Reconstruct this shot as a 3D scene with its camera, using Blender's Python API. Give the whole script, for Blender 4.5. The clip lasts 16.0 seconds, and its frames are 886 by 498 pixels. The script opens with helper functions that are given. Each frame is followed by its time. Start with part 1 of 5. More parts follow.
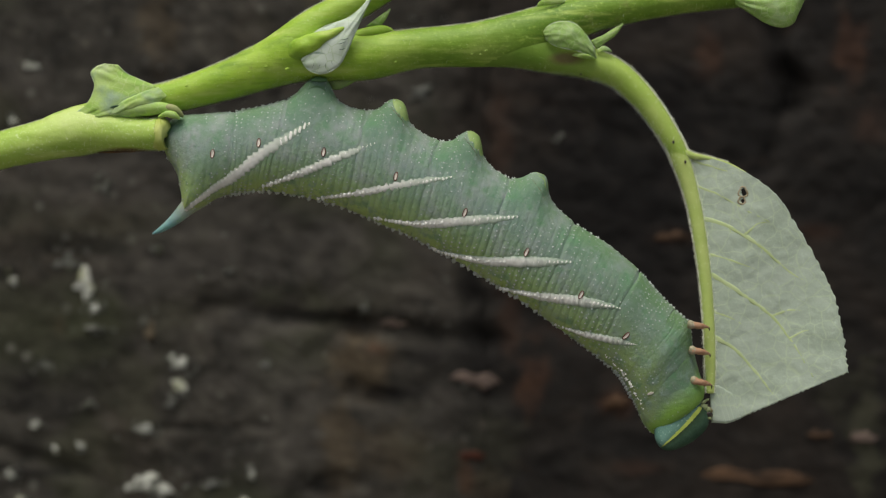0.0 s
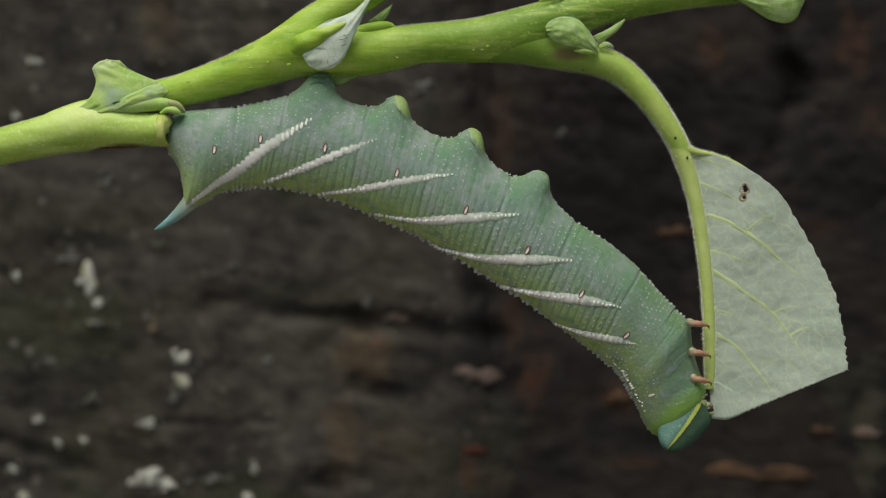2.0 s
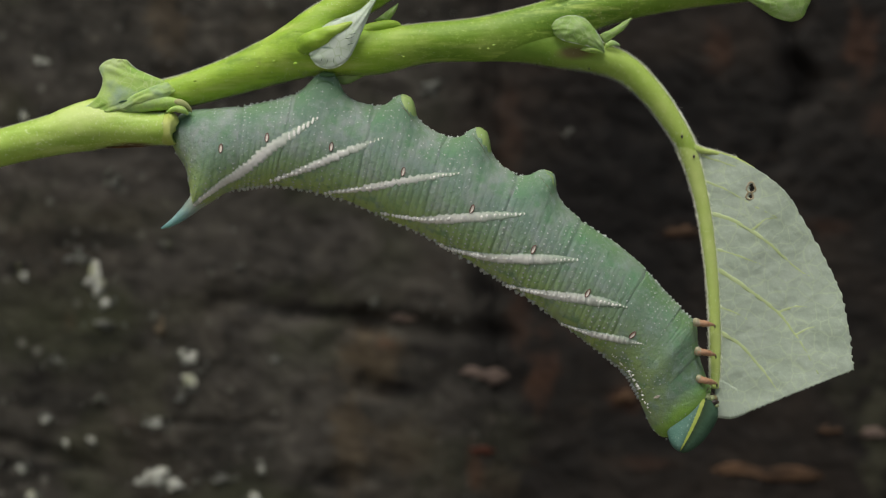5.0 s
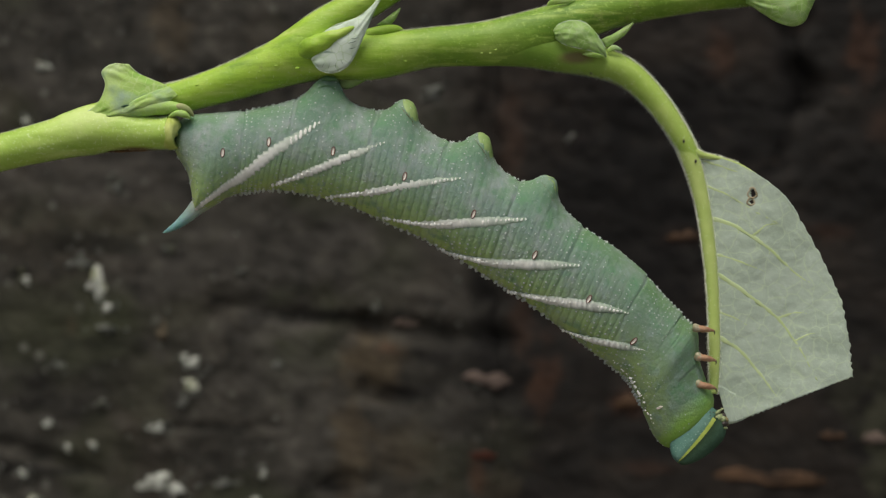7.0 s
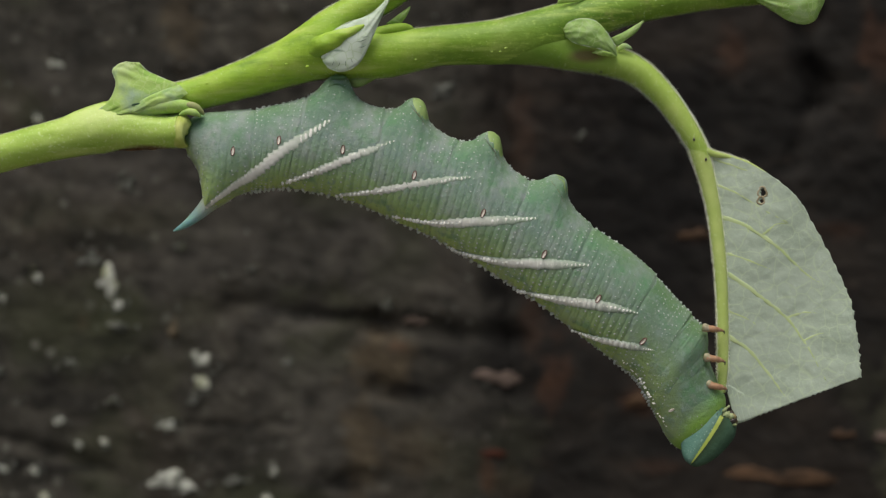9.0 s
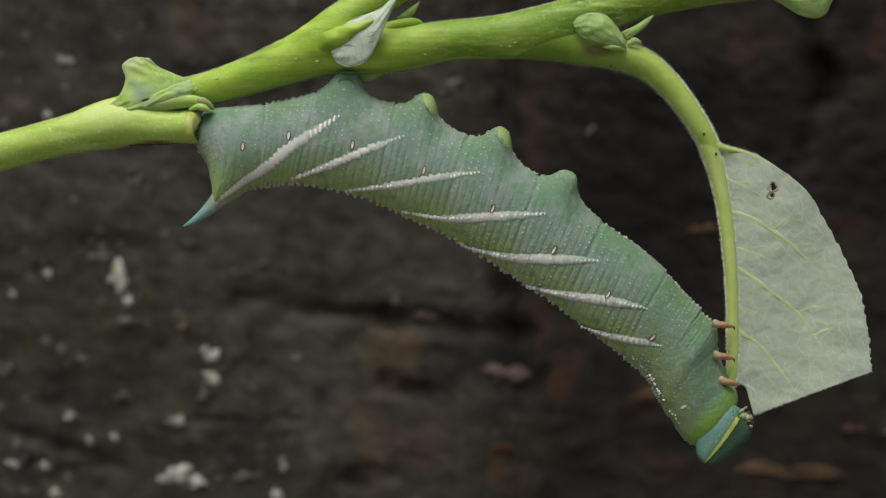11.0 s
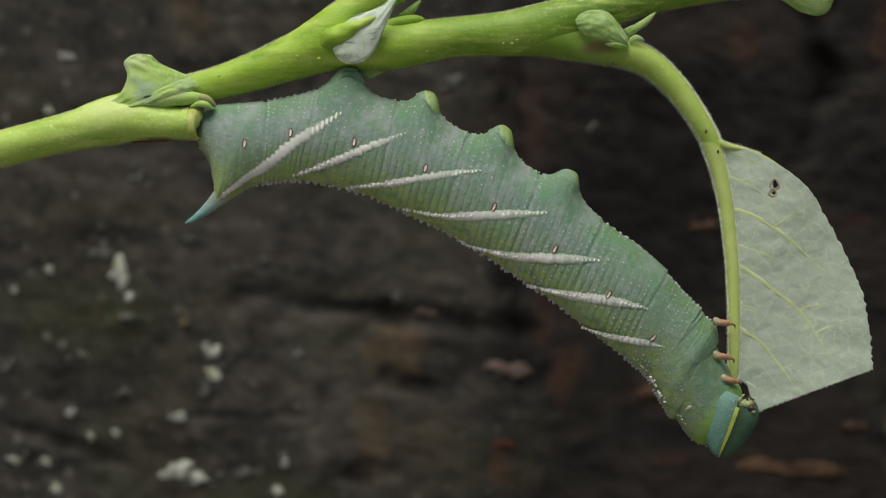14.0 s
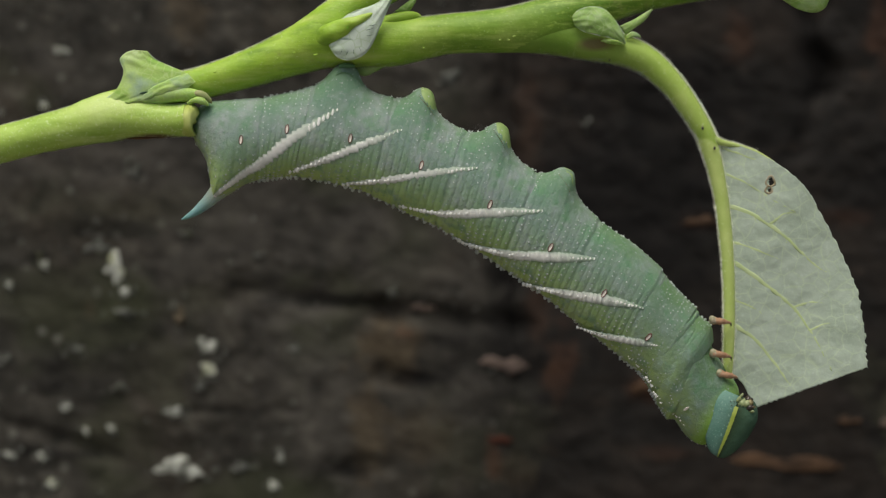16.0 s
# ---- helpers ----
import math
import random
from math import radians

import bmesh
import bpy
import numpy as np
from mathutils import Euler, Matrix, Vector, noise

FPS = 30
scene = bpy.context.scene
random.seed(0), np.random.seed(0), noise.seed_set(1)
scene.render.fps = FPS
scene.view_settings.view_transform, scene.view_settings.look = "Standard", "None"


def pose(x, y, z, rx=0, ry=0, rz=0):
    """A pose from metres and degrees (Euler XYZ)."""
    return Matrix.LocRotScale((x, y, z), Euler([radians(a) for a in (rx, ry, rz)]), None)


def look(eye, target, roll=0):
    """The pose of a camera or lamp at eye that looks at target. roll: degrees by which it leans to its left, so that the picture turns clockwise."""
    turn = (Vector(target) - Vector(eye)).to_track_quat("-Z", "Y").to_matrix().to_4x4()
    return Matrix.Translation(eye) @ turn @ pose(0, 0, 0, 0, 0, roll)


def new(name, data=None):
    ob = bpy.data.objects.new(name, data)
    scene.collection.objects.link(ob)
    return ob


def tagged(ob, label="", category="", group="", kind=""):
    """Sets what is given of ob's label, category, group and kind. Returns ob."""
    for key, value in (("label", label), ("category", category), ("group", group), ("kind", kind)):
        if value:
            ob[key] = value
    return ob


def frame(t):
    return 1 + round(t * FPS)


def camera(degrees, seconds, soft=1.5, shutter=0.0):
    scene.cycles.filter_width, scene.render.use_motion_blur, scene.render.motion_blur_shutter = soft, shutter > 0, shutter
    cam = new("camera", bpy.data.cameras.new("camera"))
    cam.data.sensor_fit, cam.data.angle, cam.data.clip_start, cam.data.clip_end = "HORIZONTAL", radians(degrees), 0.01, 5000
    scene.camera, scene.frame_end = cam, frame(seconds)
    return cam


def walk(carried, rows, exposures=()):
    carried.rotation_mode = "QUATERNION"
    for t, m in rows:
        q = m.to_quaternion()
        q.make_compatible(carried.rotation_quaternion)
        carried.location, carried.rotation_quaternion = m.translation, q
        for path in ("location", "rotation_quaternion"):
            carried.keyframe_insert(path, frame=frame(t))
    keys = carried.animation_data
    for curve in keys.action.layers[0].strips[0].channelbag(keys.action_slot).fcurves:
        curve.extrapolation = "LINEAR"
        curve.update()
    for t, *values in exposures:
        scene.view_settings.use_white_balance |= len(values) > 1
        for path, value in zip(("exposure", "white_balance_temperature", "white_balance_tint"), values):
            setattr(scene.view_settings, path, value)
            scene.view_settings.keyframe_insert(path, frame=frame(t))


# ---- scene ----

# The plan is drawn in units of 1/15 mm on the plane y = 0: u to the right, v downwards, w away from the camera.
U = 1.0 / 15000.0
EYE_DISTANCE = 0.1609
HEIGHT = 1.2

cam = camera(36, 16.0, soft=1.3)
cam.data.dof.use_dof = True
cam.data.dof.focus_distance = 0.158
cam.data.dof.aperture_fstop = 22.0
PATH = [
    (0.0, look((0.00000, -0.1609, 1.20000), (-0.00000, 0, 1.20000), 0.00)),
    (0.5, look((0.00007, -0.1609, 1.20000), (-0.00000, 0, 1.19990), -0.00)),
    (1.0, look((0.00022, -0.1609, 1.20006), (0.00004, 0, 1.19981), -0.01)),
    (1.5, look((0.00023, -0.1609, 1.20016), (-0.00012, 0, 1.19969), -0.00)),
    (2.0, look((0.00021, -0.1609, 1.20021), (-0.00021, 0, 1.19951), 0.01)),
    (2.5, look((0.00025, -0.1609, 1.20017), (-0.00034, 0, 1.19955), 0.03)),
    (3.0, look((0.00020, -0.1609, 1.20011), (-0.00047, 0, 1.19940), 0.06)),
    (3.5, look((0.00022, -0.1609, 1.20003), (-0.00071, 0, 1.19931), 0.03)),
    (4.0, look((0.00030, -0.1609, 1.19999), (-0.00080, 0, 1.19926), 0.00)),
    (6.5, look((0.00043, -0.1609, 1.19981), (-0.00118, 0, 1.19981), 0.02)),
    (7.0, look((0.00045, -0.1609, 1.19983), (-0.00117, 0, 1.19990), 0.03)),
    (7.5, look((0.00040, -0.1609, 1.19988), (-0.00118, 0, 1.19987), 0.06)),
    (8.0, look((0.00042, -0.1609, 1.19992), (-0.00141, 0, 1.19994), 0.08)),
    (8.5, look((0.00053, -0.1609, 1.19991), (-0.00181, 0, 1.19991), 0.08)),
    (9.0, look((0.00063, -0.1609, 1.19993), (-0.00233, 0, 1.19971), 0.08)),
    (11.5, look((0.00052, -0.1609, 1.19984), (-0.00357, 0, 1.19908), 0.02)),
    (12.0, look((0.00057, -0.1609, 1.19985), (-0.00360, 0, 1.19904), 0.04)),
    (12.5, look((0.00053, -0.1609, 1.19994), (-0.00368, 0, 1.19891), 0.06)),
    (13.0, look((0.00044, -0.1609, 1.20002), (-0.00377, 0, 1.19886), 0.07)),
    (13.5, look((0.00043, -0.1609, 1.19999), (-0.00378, 0, 1.19874), 0.06)),
    (14.0, look((0.00038, -0.1609, 1.20006), (-0.00369, 0, 1.19877), 0.07)),
    (14.5, look((0.00027, -0.1609, 1.20030), (-0.00367, 0, 1.19873), 0.10)),
    (15.0, look((0.00024, -0.1609, 1.20044), (-0.00368, 0, 1.19860), 0.11)),
    (15.5, look((0.00021, -0.1609, 1.20046), (-0.00344, 0, 1.19845), 0.10)),
    (16.0, look((0.00013, -0.1609, 1.20045), (-0.00328, 0, 1.19837), 0.09)),
]
walk(cam, PATH)

# ---- daylight: overcast sky, weak wide sun from above the camera ----
SUN_ELEVATION, SUN_AZIMUTH = radians(65), radians(202)
world = bpy.data.worlds.new("sky")
scene.world = world
world.use_nodes = True
sky = world.node_tree.nodes.new("ShaderNodeTexSky")
sky.sky_type, sky.sun_disc = "NISHITA", False
sky.sun_elevation, sky.sun_rotation = SUN_ELEVATION, SUN_AZIMUTH
sky.air_density, sky.dust_density = 1.0, 4.0
world.node_tree.links.new(sky.outputs[0], world.node_tree.nodes["Background"].inputs[0])
world.node_tree.nodes["Background"].inputs[1].default_value = 0.075
sun = new("sun", bpy.data.lights.new("sun", "SUN"))
sun.data.energy, sun.data.angle, sun.data.color = 2.6, radians(40), (1.0, 0.95, 0.85)
sun.matrix_world = look((-0.5, -1.25, 4.1), (0, 0, 1.2))
scene.view_settings.exposure = 0.11


# ---- materials ----
def material(name, build, rough=0.6, spec=0.4):
    """build(k) returns the colour socket; k makes nodes."""
    m = bpy.data.materials.new(name)
    m.use_nodes = True
    k = Nodes(m.node_tree)
    k.bsdf.inputs["Roughness"].default_value = rough
    k.bsdf.inputs["Specular IOR Level"].default_value = spec
    colour = build(k)
    if isinstance(colour, tuple):
        k.bsdf.inputs["Base Color"].default_value = (*colour, 1)
    else:
        k.link(colour, k.bsdf.inputs["Base Color"])
    return m


class Nodes:
    def __init__(self, tree):
        self.tree = tree
        self.bsdf = tree.nodes["Principled BSDF"]
        self.coord = tree.nodes.new("ShaderNodeTexCoord").outputs["Object"]

    def link(self, a, b):
        self.tree.links.new(a, b)

    def scaled(self, x, y, z):
        n = self.tree.nodes.new("ShaderNodeMapping")
        n.inputs["Scale"].default_value = (x, y, z)
        self.link(self.coord, n.inputs["Vector"])
        return n.outputs[0]

    def noise(self, scale, detail=3.0, rough=0.55, at_=None):
        n = self.tree.nodes.new("ShaderNodeTexNoise")
        n.inputs["Scale"].default_value, n.inputs["Detail"].default_value, n.inputs["Roughness"].default_value = scale, detail, rough
        self.link(at_ or self.coord, n.inputs["Vector"])
        return n.outputs["Fac"]

    def cells(self, scale, feature="DISTANCE_TO_EDGE", at_=None):
        n = self.tree.nodes.new("ShaderNodeTexVoronoi")
        n.feature = feature
        n.inputs["Scale"].default_value = scale
        self.link(at_ or self.coord, n.inputs["Vector"])
        return n.outputs["Distance"]

    def ramp(self, fac, *stops):
        n = self.tree.nodes.new("ShaderNodeValToRGB")
        el = n.color_ramp.elements
        while len(el) < len(stops):
            el.new(0.5)
        for e, (p, c) in zip(el, sorted(stops)):
            e.position, e.color = p, (*c, 1)
        self.link(fac, n.inputs[0])
        return n.outputs[0]

    def grey(self, fac, a, b):
        return self.ramp(fac, (a, (0, 0, 0)), (b, (1, 1, 1)))

    def mix(self, fac, a, b):
        n = self.tree.nodes.new("ShaderNodeMix")
        n.data_type = "RGBA"
        for s, v in ((n.inputs["Factor"], fac), (n.inputs[6], a), (n.inputs[7], b)):
            if isinstance(v, tuple):
                s.default_value = (*v, 1)
            elif isinstance(v, float):
                s.default_value = v
            else:
                self.link(v, s)
        return n.outputs[2]

    def soft(self, weight, reach):
        self.bsdf.inputs["Subsurface Weight"].default_value = weight
        self.bsdf.inputs["Subsurface Scale"].default_value = reach
        self.bsdf.inputs["Subsurface Radius"].default_value = (0.8, 1.0, 0.5)

    def downy(self, weight, tint):
        self.bsdf.inputs["Sheen Weight"].default_value = weight
        self.bsdf.inputs["Sheen Roughness"].default_value = 0.45
        self.bsdf.inputs["Sheen Tint"].default_value = (*tint, 1)

    def along(self, x0, x1):
        """0 to 1 from x0 to x1, with an uneven border."""
        n = self.tree.nodes.new("ShaderNodeSeparateXYZ")
        self.link(self.coord, n.inputs[0])
        wob = self.tree.nodes.new("ShaderNodeMath")
        wob.operation = "MULTIPLY_ADD"
        self.link(self.noise(70, 4), wob.inputs[0])
        wob.inputs[1].default_value = abs(x1 - x0) * 1.2
        self.link(n.outputs["X"], wob.inputs[2])
        fit = self.tree.nodes.new("ShaderNodeMapRange")
        half = abs(x1 - x0) * 0.6
        fit.inputs["From Min"].default_value, fit.inputs["From Max"].default_value = x0 + half, x1 + half
        self.link(wob.outputs[0], fit.inputs["Value"])
        return fit.outputs[0]

    def stain(self, x, z, rx, rz):
        """1 inside a ragged patch round (x, z), 0 well outside."""
        n = self.tree.nodes.new("ShaderNodeMapping")
        n.inputs["Scale"].default_value = (1 / rx, 0, 1 / rz)
        n.inputs["Location"].default_value = (-x / rx, 0, -z / rz)
        self.link(self.coord, n.inputs["Vector"])
        far = self.tree.nodes.new("ShaderNodeVectorMath")
        far.operation = "LENGTH"
        self.link(n.outputs[0], far.inputs[0])
        wob = self.tree.nodes.new("ShaderNodeMath")
        wob.operation = "MULTIPLY_ADD"
        self.link(self.noise(55, 5, 0.6), wob.inputs[0])
        wob.inputs[1].default_value = 1.4
        self.link(far.outputs["Value"], wob.inputs[2])
        return self.grey_range(wob.outputs[0], 2.0, 1.25)

    def grey_range(self, fac, a, b):
        n = self.tree.nodes.new("ShaderNodeMapRange")
        n.inputs["From Min"].default_value, n.inputs["From Max"].default_value = a, b
        self.link(fac, n.inputs["Value"])
        return n.outputs[0]

    def attr(self, name):
        n = self.tree.nodes.new("ShaderNodeAttribute")
        n.attribute_name = name
        return n.outputs["Fac"]

    def bump(self, fac, height, distance=0.0002):
        n = self.tree.nodes.new("ShaderNodeBump")
        n.inputs["Strength"].default_value, n.inputs["Distance"].default_value = height, distance
        self.link(fac, n.inputs["Height"])
        old = self.bsdf.inputs["Normal"]
        if old.is_linked:
            self.link(old.links[0].from_socket, n.inputs["Normal"])
        self.link(n.outputs[0], old)


def stem_look(k):
    k.downy(0.16, (0.85, 0.95, 0.6))
    blotch = k.noise(200, 4)
    streak = k.noise(520, 4, 0.6, at_=k.scaled(0.18, 1, 1.2))
    base = k.ramp(blotch, (0.34, (0.265, 0.445, 0.030)), (0.52, (0.325, 0.510, 0.045)), (0.70, (0.420, 0.580, 0.090)))
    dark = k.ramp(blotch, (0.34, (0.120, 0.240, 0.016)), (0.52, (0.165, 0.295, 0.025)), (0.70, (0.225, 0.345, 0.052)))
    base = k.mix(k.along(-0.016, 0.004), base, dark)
    base = k.mix(k.grey(k.noise(2600, 3, 0.6), 0.58, 0.74), base, (0.36, 0.51, 0.10))
    base = k.mix(k.grey(k.noise(330, 5, 0.6), 0.62, 0.80), base, (0.290, 0.320, 0.100))
    k.bump(streak, 0.6)
    k.bump(k.noise(700, 4), 0.5, 0.0002)
    k.bump(k.noise(2500, 3), 0.3, 0.0001)
    k.soft(0.2, 0.0008)
    base = k.mix(k.grey(streak, 0.52, 0.74), base, (0.160, 0.285, 0.024))
    base = k.mix(k.grey(streak, 0.46, 0.28), base, (0.450, 0.580, 0.130))
    base = k.mix(k.grey(k.noise(1700, 4, 0.7, at_=k.scaled(0.35, 1, 1)), 0.58, 0.72), base, (0.330, 0.475, 0.075))
    # a reddish-brown tint and the dark shadow round the stalk's base, painted in
    return k.mix(k.mix(k.grey(k.noise(600, 4, 0.6), 0.36, 0.62), (0.0, 0.0, 0.0), k.stain(0.0140, 1.2222, 0.0024, 0.0008)), base, (0.17, 0.115, 0.05))


def stub_look(k):
    k.downy(0.16, (0.85, 0.95, 0.6))
    k.bump(k.noise(1500, 3), 0.3, 0.0001)
    k.bump(k.noise(420, 4), 0.7, 0.0003)
    k.bump(k.noise(260, 3, at_=k.scaled(0.3, 1, 1)), 0.5, 0.0003)
    k.soft(0.25, 0.001)
    c = k.ramp(k.noise(110, 4, at_=k.scaled(0.5, 1, 1)), (0.35, (0.31, 0.49, 0.06)), (0.5, (0.41, 0.58, 0.11)), (0.66, (0.54, 0.68, 0.22)))
    c = k.mix(k.grey(k.noise(420, 4, 0.6, at_=k.scaled(0.15, 1, 1)), 0.50, 0.68), c, (0.29, 0.46, 0.055))
    c = k.mix(k.grey(k.noise(2600, 3, 0.6), 0.58, 0.74), c, (0.60, 0.70, 0.34))
    # brown tint and shade under the node, painted on the stub
    return k.mix(k.stain(-0.0371, 1.2114, 0.0024, 0.0004), c, (0.13, 0.085, 0.03))


def cut_look(k):
    return k.ramp(k.noise(700, 4), (0.3, (0.36, 0.44, 0.08)), (0.7, (0.54, 0.60, 0.20)))


def blade_look(k):
    flat = k.scaled(1, 0, 1)
    warp = k.tree.nodes.new("ShaderNodeTexNoise")
    warp.inputs["Scale"].default_value, warp.inputs["Detail"].default_value = 420, 2
    k.link(flat, warp.inputs["Vector"])
    bend = k.tree.nodes.new("ShaderNodeVectorMath")
    bend.operation = "MULTIPLY_ADD"
    k.link(warp.outputs["Color"], bend.inputs[0])
    bend.inputs[1].default_value = (0.0011, 0, 0.0011)
    k.link(flat, bend.inputs[2])
    net = k.cells(520, at_=bend.outputs[0])
    fine = k.cells(1500, at_=bend.outputs[0])
    base = k.ramp(k.noise(120, 4), (0.32, (0.345, 0.420, 0.325)), (0.68, (0.420, 0.492, 0.405)))
    k.bump(k.grey(net, 0.0, 0.26), -0.5, 0.0003)
    k.bump(k.noise(900, 4), 0.5, 0.0002)
    k.bump(k.grey(fine, 0.0, 0.22), -0.25, 0.0001)
    c = k.mix(k.grey(net, 0.05, 0.0), base, (0.445, 0.535, 0.375))
    c = k.mix(k.grey(k.noise(1400, 3), 0.58, 0.75), c, (0.46, 0.54, 0.45))
    return k.mix(k.grey(fine, 0.035, 0.0), c, (0.41, 0.50, 0.37))


def vein_look(k):
    k.bump(k.noise(1800, 3), 0.3, 0.0001)
    return k.ramp(k.noise(300, 3), (0.3, (0.43, 0.53, 0.24)), (0.7, (0.48, 0.57, 0.31)))


def midrib_look(k):
    k.downy(0.18, (0.9, 0.98, 0.6))
    k.bump(k.noise(1800, 3), 0.3, 0.0001)
    return k.ramp(k.noise(260, 3), (0.3, (0.38, 0.50, 0.12)), (0.7, (0.49, 0.59, 0.19)))


def stipule_look(k):
    net = k.cells(1300, at_=k.scaled(1, 0, 1))
    k.bump(k.grey(net, 0.0, 0.14), -0.2, 0.0001)
    k.bump(k.noise(700, 3), 0.4)
    base = k.ramp(k.noise(170, 3), (0.36, (0.19, 0.33, 0.07)), (0.52, (0.26, 0.41, 0.11)), (0.66, (0.34, 0.47, 0.18)))
    base = k.mix(k.grey(k.noise(420, 3), 0.50, 0.70), base, (0.30, 0.43, 0.20))
    k.soft(0.35, 0.0008)
    return k.mix(k.grey(net, 0.07, 0.0), base, (0.32, 0.44, 0.18))


def pale_stipule_look(k):
    net = k.cells(900, at_=k.scaled(1, 0, 1))
    k.bump(k.noise(700, 3), 0.4)
    k.bump(k.grey(net, 0.0, 0.14), -0.15, 0.0001)
    base = k.ramp(k.noise(200, 4), (0.35, (0.44, 0.55, 0.40)), (0.65, (0.58, 0.66, 0.57)))
    base = k.mix(k.grey(net, 0.05, 0.0), base, (0.42, 0.54, 0.34))
    base = k.mix(k.grey(k.noise(160, 3), 0.56, 0.72), base, (0.38, 0.52, 0.24))
    return k.mix(k.grey(k.noise(900, 2, at_=k.scaled(0.3, 1, 1.3)), 0.68, 0.76), base, (0.20, 0.28, 0.21))


def skin_look(k):
    k.downy(0.05, (0.85, 0.92, 0.9))
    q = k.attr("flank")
    # own greens from back to belly, the back lightened to offset its shade
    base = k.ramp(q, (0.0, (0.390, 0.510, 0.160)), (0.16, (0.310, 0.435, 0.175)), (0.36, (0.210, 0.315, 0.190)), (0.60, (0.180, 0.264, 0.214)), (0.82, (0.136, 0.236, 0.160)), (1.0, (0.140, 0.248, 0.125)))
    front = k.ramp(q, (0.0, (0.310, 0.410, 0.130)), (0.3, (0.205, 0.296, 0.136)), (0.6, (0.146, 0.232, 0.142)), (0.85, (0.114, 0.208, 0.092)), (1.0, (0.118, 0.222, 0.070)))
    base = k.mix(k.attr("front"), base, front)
    cloud = k.noise(210, 5, 0.6)
    pale = k.mix(k.attr("front"), (0.300, 0.335, 0.325), (0.175, 0.248, 0.185))
    c = k.mix(k.grey(cloud, 0.44, 0.70), base, pale)
    c = k.mix(k.grey(k.noise(330, 3), 0.54, 0.74), c, (0.112, 0.248, 0.125))
    c = k.mix(k.grey(k.noise(900, 4, 0.6), 0.56, 0.76), c, (0.215, 0.305, 0.250))
    c = k.mix(k.grey(k.noise(1500, 4, 0.65), 0.60, 0.80), c, (0.105, 0.212, 0.135))
    c = k.mix(k.grey(k.noise(2700, 3, 0.6), 0.60, 0.74), c, (0.300, 0.360, 0.330))
    c = k.mix(k.attr("collar"), c, (0.235, 0.420, 0.062))
    k.bump(k.noise(520, 3), 0.45, 0.0003)
    k.bump(k.noise(1900, 4, 0.65), 0.7)
    k.soft(0.35, 0.0014)
    return c


def stripe_look(k):
    k.bump(k.noise(1800, 3), 0.4, 0.0001)
    cream = k.ramp(k.noise(700, 3), (0.3, (0.68, 0.69, 0.63)), (0.7, (0.87, 0.87, 0.82)))
    return k.mix(k.attr("cream"), (0.19, 0.28, 0.19), cream)


def young_look(k):
    net = k.cells(1100, at_=k.scaled(1, 0, 1))
    k.bump(k.grey(net, 0.0, 0.15), -0.4, 0.0001)
    k.bump(k.noise(500, 3), 0.5, 0.0003)
    k.soft(0.35, 0.0008)
    base = k.ramp(k.noise(190, 4), (0.34, (0.24, 0.43, 0.07)), (0.5, (0.35, 0.52, 0.13)), (0.66, (0.44, 0.58, 0.25)))
    base = k.mix(k.grey(net, 0.06, 0.0), base, (0.40, 0.55, 0.18))
    return k.mix(k.grey(k.noise(300, 3), 0.52, 0.70), base, (0.27, 0.39, 0.24))


def horn_look(k):
    c = skin_look(k)
    pale = k.ramp(k.noise(600, 3), (0.3, (0.30, 0.37, 0.30)), (0.7, (0.42, 0.47, 0.41)))
    tip = k.ramp(k.noise(500, 3), (0.3, (0.15, 0.33, 0.33)), (0.7, (0.27, 0.46, 0.45)))
    c = k.mix(k.attr("band"), c, k.ramp(k.noise(700, 3), (0.3, (0.60, 0.62, 0.56)), (0.7, (0.78, 0.79, 0.74))))
    c = k.mix(k.grey(k.attr("reach"), 0.30, 0.58), c, pale)
    return k.mix(k.grey(k.attr("reach"), 0.52, 0.80), c, tip)


def cheek_look(k):
    k.bump(k.noise(2600, 3), 0.5, 0.0001)
    k.bump(k.noise(800, 4, 0.6), 0.3, 0.0003)
    c = k.ramp(k.noise(420, 4), (0.3, (0.072, 0.172, 0.132)), (0.7, (0.130, 0.245, 0.200)))
    c = k.mix(k.attr("seam"), c, (0.030, 0.070, 0.035))
    return k.mix(k.grey(k.cells(2600, "F1"), 0.26, 0.12), c, (0.19, 0.30, 0.25))


def face_look(k):
    k.bump(k.noise(2600, 3), 0.5, 0.0001)
    k.bump(k.noise(800, 4, 0.6), 0.3, 0.0003)
    # darker than the cheek: the shadow on the face is put into this green
    c = k.ramp(k.noise(380, 4), (0.3, (0.036, 0.080, 0.045)), (0.7, (0.066, 0.128, 0.080)))
    return k.mix(k.attr("seam"), c, (0.022, 0.042, 0.018))


def yellow_look(k):
    k.bump(k.noise(2600, 3), 0.3, 0.0001)
    return k.ramp(k.noise(500, 3), (0.3, (0.22, 0.29, 0.035)), (0.7, (0.36, 0.41, 0.085)))


def stalk_look(k):
    k.downy(0.18, (0.9, 0.98, 0.6))
    k.bump(k.noise(1800, 3), 0.4, 0.0001)
    young = k.ramp(k.noise(260, 4), (0.3, (0.29, 0.44, 0.06)), (0.7, (0.42, 0.55, 0.13)))
    young = k.mix(k.grey(k.noise(1900, 4, 0.7), 0.58, 0.72), young, (0.48, 0.60, 0.20))
    # old: darker stalk base, its underside shade and brown shadow put into the colour
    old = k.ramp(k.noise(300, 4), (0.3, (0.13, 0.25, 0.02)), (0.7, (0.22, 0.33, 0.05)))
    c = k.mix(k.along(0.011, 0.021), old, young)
    return k.mix(k.stain(0.0143, 1.2222, 0.0018, 0.0007), c, (0.17, 0.15, 0.05))


